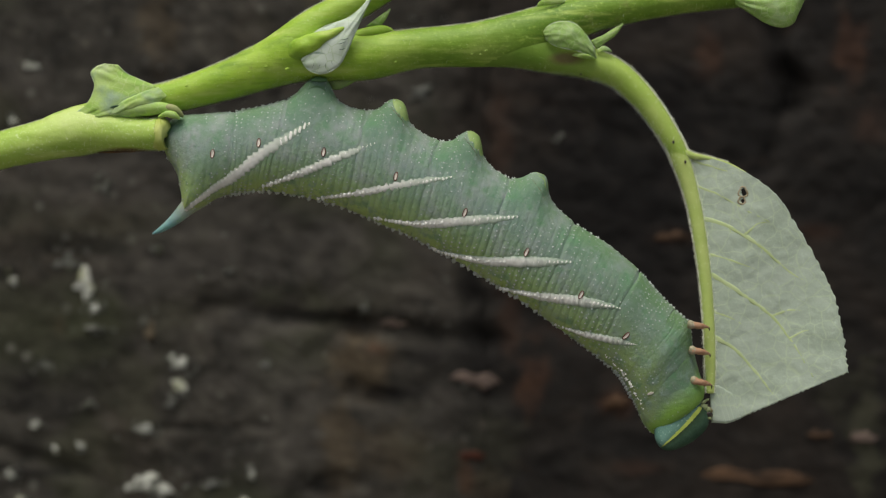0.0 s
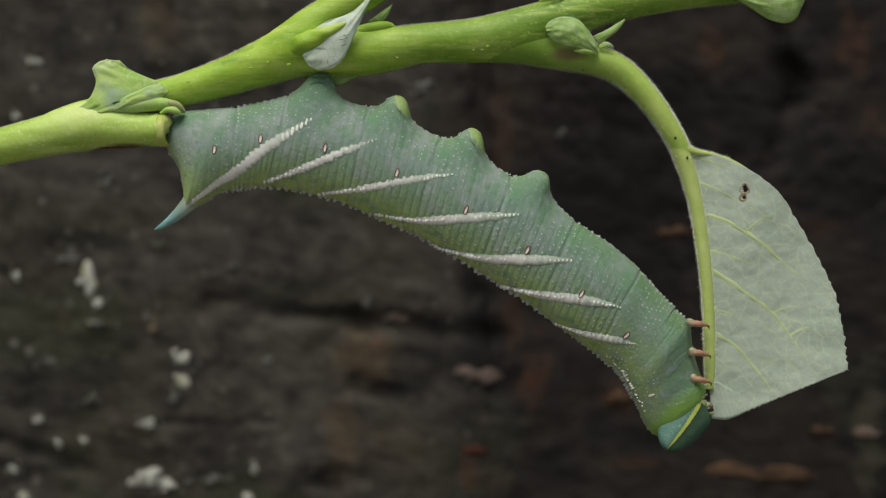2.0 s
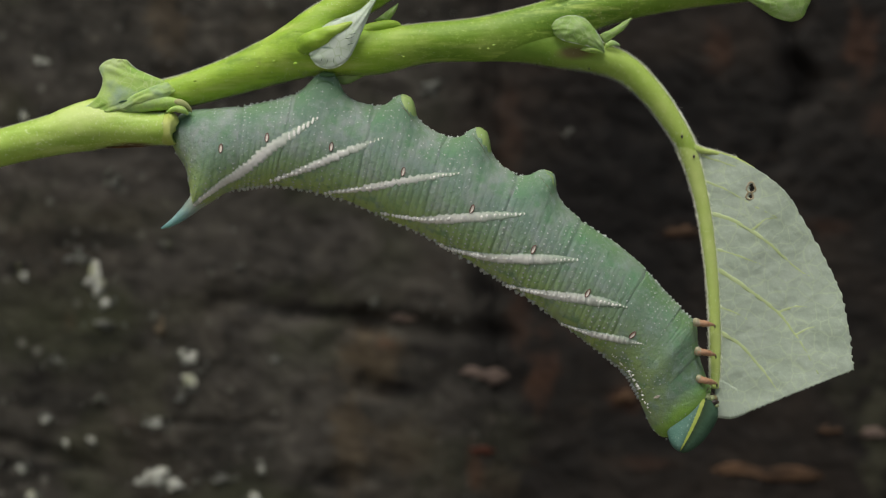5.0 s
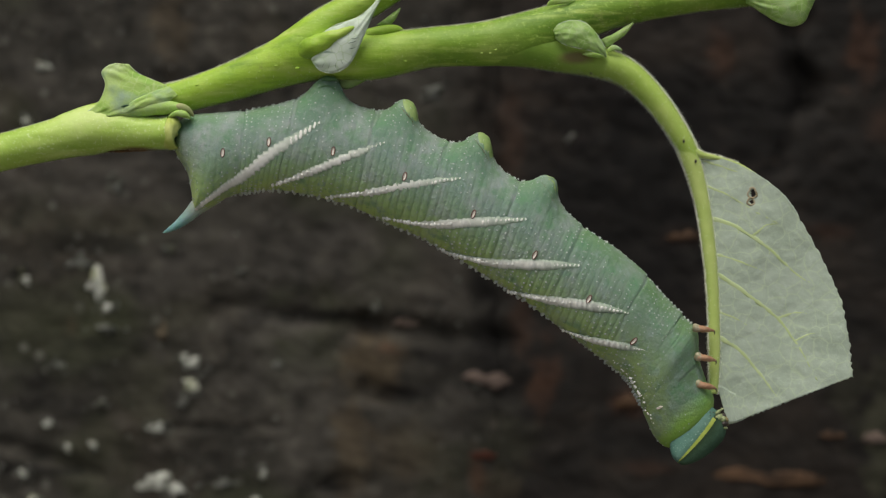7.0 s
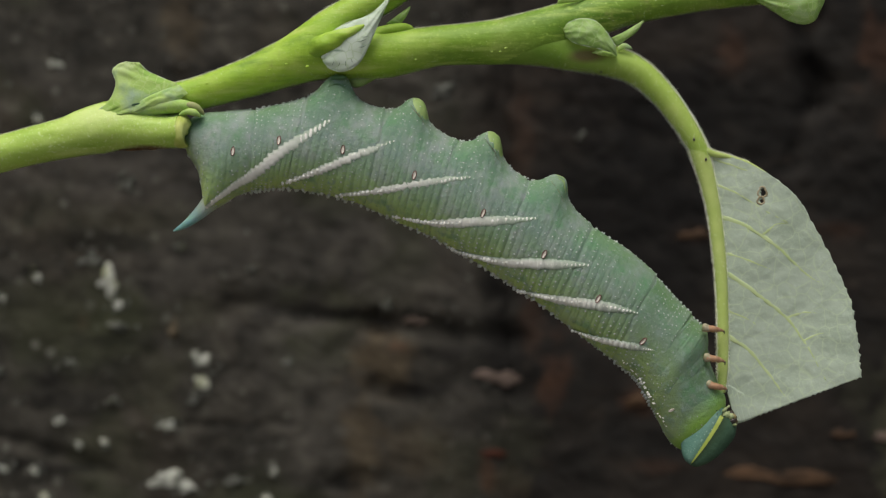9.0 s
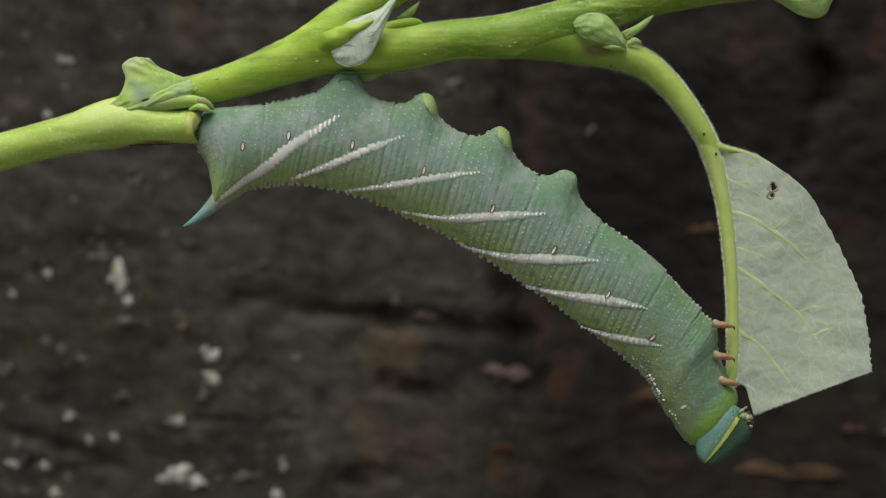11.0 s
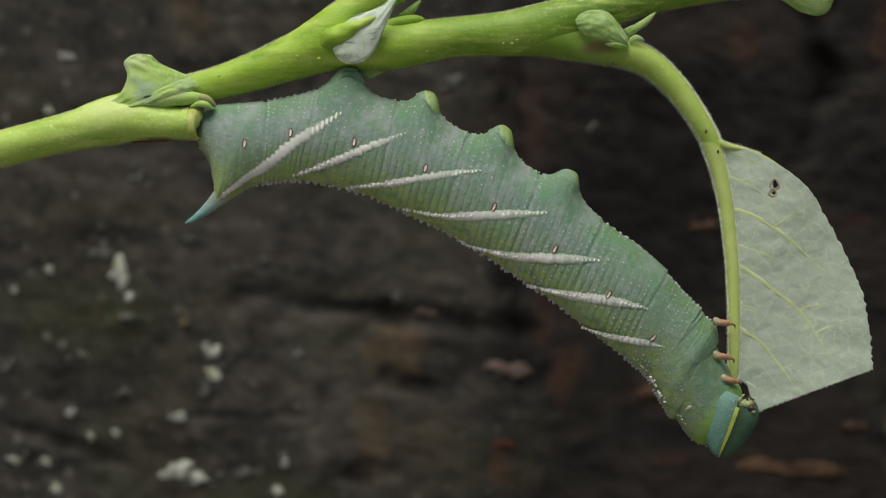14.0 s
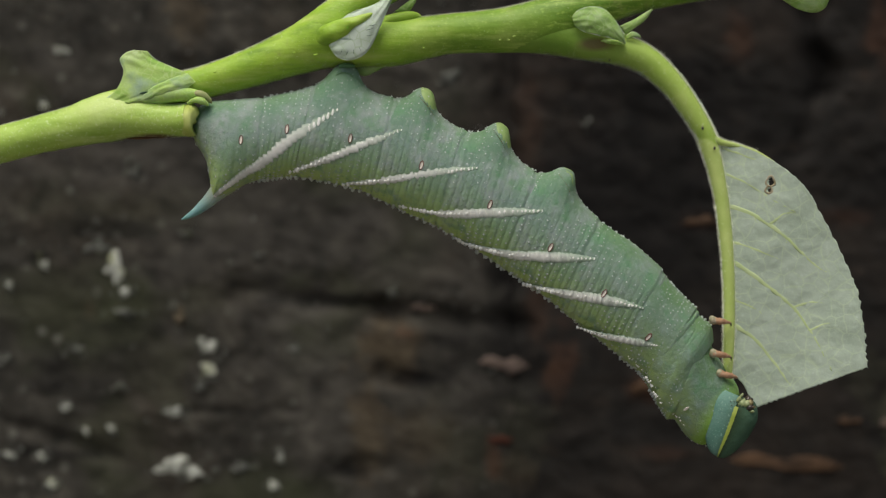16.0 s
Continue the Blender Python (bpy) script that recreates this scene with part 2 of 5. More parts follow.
def leg_look(k):
    return k.ramp(k.noise(900, 3), (0.3, (0.27, 0.13, 0.065)), (0.5, (0.38, 0.21, 0.12)), (0.7, (0.50, 0.33, 0.21)))


def wood_look(k):
    def shade(r, g, b, gain=0.84):
        return (r * gain, g * gain, b * gain)
    grain = k.noise(70, 6, 0.62, at_=k.scaled(0.75, 1, 1.1))
    blotch = k.noise(26, 4)
    fine = k.noise(420, 5, 0.7, at_=k.scaled(0.7, 1, 1.1))
    mottle = k.noise(190, 5, 0.66, at_=k.scaled(0.9, 1, 1.0))
    c = k.ramp(grain, (0.25, shade(0.026, 0.024, 0.020)), (0.5, shade(0.040, 0.037, 0.030)), (0.68, shade(0.058, 0.053, 0.043)), (0.82, shade(0.085, 0.078, 0.064)))
    c = k.mix(k.grey(blotch, 0.48, 0.72), c, shade(0.054, 0.045, 0.032))
    c = k.mix(k.grey(fine, 0.60, 0.82), c, shade(0.09, 0.085, 0.073))
    c = k.mix(k.grey(mottle, 0.48, 0.32), c, shade(0.018, 0.017, 0.014))
    c = k.mix(k.grey(mottle, 0.56, 0.74), c, shade(0.105, 0.097, 0.078))
    c = k.mix(k.grey(k.noise(35, 3), 0.52, 0.70), c, shade(0.046, 0.050, 0.028))
    spots = k.mix(k.grey(k.noise(14, 2), 0.45, 0.65), (0.0, 0.0, 0.0), k.grey(k.cells(170, "F1"), 0.20, 0.08))
    c = k.mix(spots, c, shade(0.20, 0.20, 0.17))
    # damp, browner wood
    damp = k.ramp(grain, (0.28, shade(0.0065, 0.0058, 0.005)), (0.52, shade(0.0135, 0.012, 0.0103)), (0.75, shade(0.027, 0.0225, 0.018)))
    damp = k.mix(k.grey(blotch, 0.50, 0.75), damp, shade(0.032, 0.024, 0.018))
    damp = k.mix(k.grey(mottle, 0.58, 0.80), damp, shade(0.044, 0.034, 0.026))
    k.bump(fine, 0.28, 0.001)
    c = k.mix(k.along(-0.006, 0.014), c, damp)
    # worn, mossy, rusty and dark patches, each uneven; the dark ones include painted crack shade
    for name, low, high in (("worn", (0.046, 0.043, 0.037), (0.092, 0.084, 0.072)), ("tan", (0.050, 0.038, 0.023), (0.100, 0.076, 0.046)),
                            ("moss", (0.032, 0.033, 0.019), (0.066, 0.066, 0.042)), ("rust", (0.036, 0.017, 0.010), (0.095, 0.046, 0.026)), ("damp_and_shade", (0.0022, 0.002, 0.0018), (0.0085, 0.0074, 0.0066))):
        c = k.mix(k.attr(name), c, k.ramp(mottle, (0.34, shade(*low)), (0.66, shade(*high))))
    return c


def rust_look(k, low, high):
    k.bump(k.noise(500, 4), 0.5, 0.0006)
    return k.ramp(k.noise(260, 5, 0.7, at_=k.scaled(0.5, 1, 1)), (0.32, low), (0.68, high))


def lichen_look(k, gain):
    k.bump(k.noise(600, 4), 0.8, 0.0006)
    c = k.ramp(k.noise(550, 5, 0.7), (0.36, (0.10 * gain, 0.105 * gain, 0.085 * gain)), (0.60, (0.36 * gain, 0.37 * gain, 0.33 * gain)))
    return k.mix(k.grey(k.noise(240, 3), 0.55, 0.72), c, (0.17 * gain, 0.18 * gain, 0.10 * gain))


def bounce_ground_look(k):
    k.bump(k.noise(30, 6), 0.8, 0.02)
    # out of view; made pale so that it brightens the undersides from below
    return k.ramp(k.noise(6, 5), (0.3, (0.14, 0.13, 0.11)), (0.7, (0.25, 0.23, 0.20)))


STEM = material("stem_green", stem_look, 0.55, 0.35)
STUB = material("stub_green", stub_look, 0.55, 0.35)
CUT = material("cut_wood", cut_look, 0.7, 0.2)
BLADE = material("leaf_underside", blade_look, 0.65, 0.3)
STALK = material("leaf_stalk", stalk_look, 0.55, 0.35)
VEIN = material("leaf_vein", vein_look, 0.6, 0.3)
MIDRIB = material("leaf_midrib", midrib_look, 0.55, 0.35)
STIPULE = material("stipule_green", stipule_look, 0.6, 0.3)
PALE_STIPULE = material("stipule_pale", pale_stipule_look, 0.6, 0.3)
HAIR = material("plant_hair", lambda k: k.ramp(k.noise(400, 2), (0.35, (0.74, 0.80, 0.60)), (0.65, (0.86, 0.89, 0.78))), 0.5, 0.3)
thin = HAIR.node_tree.nodes.new("ShaderNodeBsdfTranslucent")
thin.inputs["Color"].default_value = (0.86, 0.90, 0.74, 1)
both = HAIR.node_tree.nodes.new("ShaderNodeMixShader")
HAIR.node_tree.links.new(HAIR.node_tree.nodes["Principled BSDF"].outputs[0], both.inputs[1])
HAIR.node_tree.links.new(thin.outputs[0], both.inputs[2])
down = HAIR.node_tree.nodes.new("ShaderNodeCombineXYZ")
for socket, value in zip(down.inputs, (-0.1, -0.55, 0.83)):
    socket.default_value = value
HAIR.node_tree.links.new(down.outputs[0], HAIR.node_tree.nodes["Principled BSDF"].inputs["Normal"])
both.inputs[0].default_value = 0.3
HAIR.node_tree.links.new(both.outputs[0], HAIR.node_tree.nodes["Material Output"].inputs["Surface"])
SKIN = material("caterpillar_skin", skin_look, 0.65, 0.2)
GRAIN = material("pale_granule", lambda k: k.ramp(k.noise(900, 2), (0.3, (0.36, 0.41, 0.38)), (0.7, (0.54, 0.57, 0.55))), 0.6, 0.3)
STRIPE = material("cream_stripe", stripe_look, 0.5, 0.4)
YOUNG = material("stipule_young", young_look, 0.6, 0.3)
LEG_BASE = material("leg_base_pale", lambda k: k.ramp(k.noise(1500, 3), (0.35, (0.22, 0.22, 0.12)), (0.65, (0.42, 0.36, 0.26))), 0.5, 0.4)
HORN = material("blue_horn", horn_look, 0.6, 0.25)
CHEEK = material("head_cheek", cheek_look, 0.6, 0.3)
CHEEK_GRAIN = material("head_granule", lambda k: k.ramp(k.noise(900, 2), (0.3, (0.11, 0.22, 0.17)), (0.7, (0.17, 0.29, 0.235))), 0.6, 0.3)
FACE = material("head_face", face_look, 0.65, 0.2)
YELLOW = material("head_stripe", yellow_look, 0.45, 0.4)
MOUTH = material("mouth_pale", lambda k: k.ramp(k.noise(900, 3), (0.3, (0.15, 0.22, 0.07)), (0.7, (0.31, 0.35, 0.18))), 0.5, 0.4)
JAW = material("mandible_dark", lambda k: k.ramp(k.noise(900, 3), (0.3, (0.012, 0.010, 0.008)), (0.7, (0.05, 0.035, 0.025))), 0.35, 0.5)
PALP = material("mouthpart_brown", lambda k: k.ramp(k.noise(1500, 3), (0.35, (0.06, 0.05, 0.02)), (0.65, (0.26, 0.22, 0.10))), 0.45, 0.4)
LEG = material("leg_brown", leg_look, 0.45, 0.4)
RING = material("spiracle_ring", lambda k: k.ramp(k.noise(900, 2), (0.3, (0.085, 0.018, 0.012)), (0.7, (0.15, 0.035, 0.025))), 0.45, 0.4)
SLIT = material("spiracle_slit", lambda k: k.ramp(k.noise(900, 2), (0.3, (0.64, 0.57, 0.49)), (0.7, (0.82, 0.77, 0.69))), 0.5, 0.3)
SOLE = material("proleg_sole", lambda k: k.ramp(k.noise(900, 3), (0.3, (0.19, 0.31, 0.09)), (0.7, (0.30, 0.40, 0.15))), 0.5, 0.35)
SKIN_SOLE = material("sole_green", lambda k: k.ramp(k.noise(500, 3), (0.3, (0.08, 0.19, 0.08)), (0.7, (0.13, 0.24, 0.11))), 0.5, 0.35)
SCAR = material("scar_brown", lambda k: k.ramp(k.noise(500, 3), (0.3, (0.28, 0.37, 0.11)), (0.7, (0.42, 0.38, 0.22))), 0.7, 0.2)
BROWN_SHADE = material("shade_red_brown", lambda k: k.ramp(k.noise(500, 3), (0.3, (0.07, 0.035, 0.012)), (0.7, (0.16, 0.09, 0.03))), 0.7, 0.2)
CREAM = material("hole_rim", lambda k: k.ramp(k.noise(900, 3), (0.3, (0.26, 0.21, 0.12)), (0.7, (0.46, 0.42, 0.31))), 0.7, 0.2)
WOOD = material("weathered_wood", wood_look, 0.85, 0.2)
PINK_WOOD = material("bare_wood_pinkish", lambda k: rust_look(k, (0.053, 0.039, 0.032), (0.158, 0.119, 0.098)), 0.8, 0.2)
RUST = material("bare_wood_rusty", lambda k: rust_look(k, (0.022, 0.014, 0.009), (0.098, 0.056, 0.030)), 0.8, 0.2)
RED_WOOD = material("bare_wood_red", lambda k: rust_look(k, (0.030, 0.010, 0.007), (0.098, 0.034, 0.020)), 0.8, 0.2)
TAN_WOOD = material("bare_wood_tan", lambda k: rust_look(k, (0.042, 0.034, 0.022), (0.110, 0.088, 0.058)), 0.8, 0.2)
LICHEN = material("lichen_grey", lambda k: lichen_look(k, 1.5), 0.9, 0.1)
OLD_LICHEN = material("lichen_old", lambda k: lichen_look(k, 0.42), 0.9, 0.1)
BOUNCE_GROUND = material("bounce_ground", bounce_ground_look, 0.95, 0.1)


# ---- shape helpers ----
def at(u, v, w=0.0):
    k = 1.0 + w * U / EYE_DISTANCE
    return Vector(((u - 784.0) * U * k, w * U, HEIGHT + (441.0 - v) * U * k))


def curve_points(points, n):
    """n points along a smooth curve through rows of numbers of any length."""
    p = np.array(points, float)
    p = np.vstack([2 * p[0] - p[1], p, 2 * p[-1] - p[-2]])
    out = []
    for s in np.linspace(0, len(points) - 1, n):
        i = min(int(s), len(points) - 2)
        f = s - i
        a, b, c, d = p[i:i + 4]
        out.append(0.5 * (2 * b + (c - a) * f + (2 * a - 5 * b + 4 * c - d) * f ** 2 + (3 * b - a - 3 * c + d) * f ** 3))
    return np.array(out)


def smooth(bm):
    for f in bm.faces:
        f.smooth = True
    return bm


def part(name, bm, mat, parent=None, label="", origin=None):
    me = bpy.data.meshes.new(name)
    if origin is not None:
        bmesh.ops.translate(bm, verts=bm.verts, vec=-Vector(origin))
    bm.normal_update()
    bm.to_mesh(me)
    bm.free()
    for m in (mat if isinstance(mat, (list, tuple)) else [mat]):
        me.materials.append(m)
    ob = new(name, me)
    if origin is not None:
        ob.location = origin
    if parent is not None:
        ob.parent = parent
        if parent.parent is not None or parent.type == "MESH":
            ob.location = Vector(origin if origin is not None else (0, 0, 0)) - world_at(parent)
    if label:
        tagged(ob, label)
    return ob


def world_at(ob):
    p = Vector(ob.location)
    while ob.parent is not None:
        ob = ob.parent
        p += Vector(ob.location)
    return p


def tube(bm, rows, n=40, sides=20, rough=0.0, flat=1.0, mat=0, caps=True):
    """A round limb through rows (u, v, w, radius); flat squeezes it in depth."""
    pts = curve_points(rows, n)
    pos = [at(*r[:3]) for r in pts]
    rings = []
    for i, p in enumerate(pos):
        d = (pos[min(i + 1, n - 1)] - pos[max(i - 1, 0)]).normalized()
        a = Vector((0, 1, 0)) - d * d.y
        a.normalize()
        b = d.cross(a)
        r = max(pts[i][3], 0.2) * U
        ring = []
        for j in range(sides):
            t = 2 * math.pi * j / sides
            q = p + (a * math.cos(t) * flat + b * math.sin(t)) * r
            if rough:
                q += (q - p) * noise.noise(q * 900) * rough
            ring.append(bm.verts.new(q))
        rings.append(ring)
    for r0, r1 in zip(rings, rings[1:]):
        for j in range(sides):
            f = bm.faces.new((r0[j], r0[(j + 1) % sides], r1[(j + 1) % sides], r1[j]))
            f.smooth, f.material_index = True, mat
    if caps:
        for ring, sign in ((rings[0], -1), (rings[-1], 1)):
            f = bm.faces.new(ring if sign > 0 else ring[::-1])
            f.material_index = mat
    return rings


def bead(bm, p, normal, r, tall=0.7, along=None, stretch=1.0, mat=0):
    """A low rounded bump of radius r sitting on a surface at p."""
    n = Vector(normal).normalized()
    a = Vector(along) if along is not None else n.orthogonal()
    a = (a - n * a.dot(n)).normalized()
    b = n.cross(a)
    rings = []
    for h, k in ((-0.25, 1.0), (0.25, 0.92), (0.7, 0.6)):
        rings.append([bm.verts.new(p + n * (h * r * tall) + (a * math.cos(t) * stretch + b * math.sin(t)) * r * k) for t in [2 * math.pi * j / 6 for j in range(6)]])
    top = bm.verts.new(p + n * r * tall)
    for r0, r1 in zip(rings, rings[1:]):
        for j in range(6):
            bm.faces.new((r0[j], r0[(j + 1) % 6], r1[(j + 1) % 6], r1[j]))
    for j in range(6):
        bm.faces.new((rings[2][j], rings[2][(j + 1) % 6], top))


def blob(bm, p, size, turn=None, seg=12, rings=8, rough=0.0):
    """An ellipsoid at p with the three half sizes."""
    made = bmesh.ops.create_uvsphere(bm, u_segments=seg, v_segments=rings, radius=1.0)
    m = Matrix.Translation(p) @ (turn or Matrix()) @ Matrix.Diagonal((*size, 1))
    for v in made["verts"]:
        k = 1 + rough * noise.noise(v.co * 2.1 + Vector(p) * 900)
        v.co = m @ (v.co * k)
        for f in v.link_faces:
            f.smooth = True


def sheet(bm, grid, thick):
    """A thin curved blade of that thickness from a grid of points."""
    rows, cols = len(grid), len(grid[0])
    normals = []
    for i in range(rows):
        line = []
        for j in range(cols):
            du = grid[min(i + 1, rows - 1)][j] - grid[max(i - 1, 0)][j]
            dv = grid[i][min(j + 1, cols - 1)] - grid[i][max(j - 1, 0)]
            n = du.cross(dv)
            line.append(n.normalized() if n.length > 1e-12 else Vector((0, -1, 0)))
        normals.append(line)
    a = [[bm.verts.new(grid[i][j] + normals[i][j] * thick / 2) for j in range(cols)] for i in range(rows)]
    b = [[bm.verts.new(grid[i][j] - normals[i][j] * thick / 2) for j in range(cols)] for i in range(rows)]
    for i in range(rows - 1):
        for j in range(cols - 1):
            bm.faces.new((a[i][j], a[i + 1][j], a[i + 1][j + 1], a[i][j + 1])).smooth = True
            bm.faces.new((b[i][j], b[i][j + 1], b[i + 1][j + 1], b[i + 1][j])).smooth = True
    rim = [(i, 0) for i in range(rows)] + [(rows - 1, j) for j in range(1, cols)] + [(i, cols - 1) for i in range(rows - 2, -1, -1)] + [(0, j) for j in range(cols - 2, 0, -1)]
    for (i, j), (k, l) in zip(rim, rim[1:] + rim[:1]):
        try:
            bm.faces.new((a[i][j], b[i][j], b[k][l], a[k][l]))
        except ValueError:
            pass
    return a, b


# ---- the setting: ground and an old timber wall ----
WALL_W = 1800.0                       # depth of the wall's face behind the twig's plane
WALL_Y = WALL_W * U


def build_ground():
    bm = bmesh.new()
    n = 24
    line = [math.copysign(abs(i / n) ** 3, i) * 400 for i in range(-n, n + 1)]
    vs = [[bm.verts.new((x, y, 0.03 * noise.noise(Vector((x, y, 0))) - 0.03)) for x in line] for y in line]
    for i in range(2 * n):
        for j in range(2 * n):
            bm.faces.new((vs[i][j], vs[i][j + 1], vs[i + 1][j + 1], vs[i + 1][j])).smooth = True
    tagged(part("ground", bm, BOUNCE_GROUND), "unseen ground at the foot of the wall, kept pale to bounce light up", "ground", kind="structure")


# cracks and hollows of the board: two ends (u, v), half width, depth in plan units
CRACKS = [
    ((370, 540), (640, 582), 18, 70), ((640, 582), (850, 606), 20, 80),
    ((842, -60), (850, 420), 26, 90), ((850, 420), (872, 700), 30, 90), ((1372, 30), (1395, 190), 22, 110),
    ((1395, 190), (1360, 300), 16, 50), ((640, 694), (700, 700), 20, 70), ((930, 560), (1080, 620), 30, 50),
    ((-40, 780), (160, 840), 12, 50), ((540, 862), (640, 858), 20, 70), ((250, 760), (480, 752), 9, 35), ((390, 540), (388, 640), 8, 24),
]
# patches of the boards: kind, u, v, half width, half height, strength
PATCHES = [
    ("damp_and_shade", 60, 660, 70, 30, 0.4), ("damp_and_shade", 250, 800, 90, 30, 0.4), ("damp_and_shade", 180, 690, 50, 60, 0.35), ("worn", 780, 700, 60, 40, 0.4), ("worn", 640, 500, 90, 34, 0.4), ("rust", 1380, 420, 60, 16, 0.3), ("tan", 860, 860, 40, 40, 0.3),
    ("worn", 160, 330, 240, 60, 0.55), ("worn", 720, 460, 70, 40, 0.4), ("worn", 250, 480, 120, 50, 0.4), ("moss", 180, 400, 160, 40, 0.35),
    ("worn", 330, 440, 150, 60, 0.55), ("worn", 600, 430, 80, 50, 0.5), ("worn", 420, 300, 60, 60, 0.4),
    ("worn", 455, 575, 80, 42, 0.7), ("worn", 490, 670, 100, 70, 0.6), ("worn", 530, 790, 110, 45, 0.5), ("worn", 470, 455, 120, 38, 0.5), ("worn", 700, 172, 66, 36, 0.45),
    ("worn", 560, 470, 40, 36, 0.4), ("worn", 180, 330, 40, 60, 0.35), ("worn", 40, 130, 50, 40, 0.4), ("worn", 745, 520, 60, 40, 0.35), ("worn", 760, 745, 60, 40, 0.4),
    ("tan", 640, 645, 62, 56, 0.75), ("tan", 605, 790, 36, 84, 0.7), ("tan", 590, 830, 16, 60, 0.6), ("tan", 284, 50, 34, 70, 0.6), ("tan", 570, 30, 40, 60, 0.35), ("tan", 690, 800, 60, 50, 0.4), ("tan", 105, 580, 9, 14, 0.8),
    ("moss", 60, 560, 90, 60, 0.5), ("moss", 235, 690, 60, 70, 0.55), ("moss", 150, 810, 90, 50, 0.5), ("moss", 300, 570, 50, 40, 0.4), ("moss", 40, 380, 60, 40, 0.4), ("moss", 1532, 770, 26, 130, 0.7), ("moss", 1480, 700, 30, 60, 0.3), ("moss", 1250, 330, 40, 40, 0.25), ("moss", 880, 790, 50, 60, 0.3),
    ("rust", 945, 668, 28, 60, 0.6), ("rust", 1000, 575, 40, 30, 0.3), ("rust", 1505, 95, 34, 60, 0.55), ("rust", 1250, 92, 24, 42, 0.45), ("rust", 1190, 420, 52, 18, 0.5), ("rust", 1088, 714, 30, 26, 0.55), ("rust", 822, 840, 14, 46, 0.5), ("rust", 880, 250, 30, 90, 0.3), ("rust", 1450, 410, 46, 14, 0.4), ("rust", 905, 560, 24, 60, 0.3), ("rust", 660, 620, 20, 12, 0.5), ("rust", 1130, 830, 50, 14, 0.3), ("rust", 1540, 220, 30, 40, 0.3),
    # dark wood: damp areas, and shade of the cracks painted along them
    ("damp_and_shade", 1090, 390, 170, 190, 0.85), ("damp_and_shade", 1100, 200, 170, 80, 0.8), ("damp_and_shade", 1000, 160, 80, 40, 0.7), ("damp_and_shade", 848, 180, 24, 240, 0.6), ("damp_and_shade", 830, 460, 22, 120, 0.7), ("damp_and_shade", 850, 610, 30, 70, 0.7), ("damp_and_shade", 1385, 110, 22, 90, 0.7), ("damp_and_shade", 690, 697, 56, 16, 0.8), ("damp_and_shade", 745, 632, 40, 22, 0.7), ("damp_and_shade", 520, 560, 130, 14, 0.7),
    ("damp_and_shade", 100, 720, 80, 20, 0.45), ("damp_and_shade", 190, 605, 90, 20, 0.5), ("damp_and_shade", 60, 836, 110, 10, 0.7), ("damp_and_shade", 560, 866, 50, 18, 0.7), ("damp_and_shade", 110, 430, 90, 30, 0.5), ("damp_and_shade", 390, 758, 80, 9, 0.6), ("damp_and_shade", 385, 590, 10, 60, 0.4), ("damp_and_shade", 740, 620, 50, 90, 0.35), ("damp_and_shade", 1040, 640, 40, 50, 0.5), ("damp_and_shade", 1200, 780, 150, 26, 0.45), ("damp_and_shade", 1500, 330, 90, 110, 0.4), ("damp_and_shade", 360, 830, 40, 30, 0.4), ("damp_and_shade", 300, 130, 60, 30, 0.4), ("damp_and_shade", 780, 60, 40, 60, 0.4),
]


def patch_strength(us, vs, kind):
    """How strongly patches of that kind show at the points (us, vs), with ragged borders."""
    out = np.zeros(len(us))
    wob = np.array([0.75 * noise.fractal(Vector((u / 38.0, v / 38.0, 11.0)), 0.8, 2.1, 4) for u, v in zip(us, vs)])
    for name, u, v, a, b, much in PATCHES:
        if name == kind:
            d = np.hypot((us - u) / a, (vs - v) / b) + wob
            out = np.maximum(out, much * np.clip((1.25 - d) / 0.7, 0, 1))
    return out


def wall_height(u, v):
    """Relief of the weathered face, in plan units, towards the camera."""
    p = Vector((u / 210.0, v / 140.0, 0.3))
    h = 5 * noise.fractal(p, 0.9, 2.1, 5) + 4 * noise.noise(Vector((u / 46.0, v / 34.0, 4.0))) + 2.5 * noise.noise(Vector((u / 17.0, v / 13.0, 9.0)))
    wob = 22 * noise.noise(Vector((u / 70.0, v / 60.0, 7.0)))
    for (u0, v0), (u1, v1), wide, deep in CRACKS:
        du, dv = u1 - u0, v1 - v0
        f = min(1.0, max(0.0, ((u - u0) * du + (v - v0) * dv) / (du * du + dv * dv)))
        d = math.hypot(u - u0 - f * du, v - v0 - f * dv) + wob
        if d < 2 * wide:
            h -= (0.2 if deep < 100 else 0.4) * deep * math.exp(-(max(d, 0) / wide) ** 2)
    return h


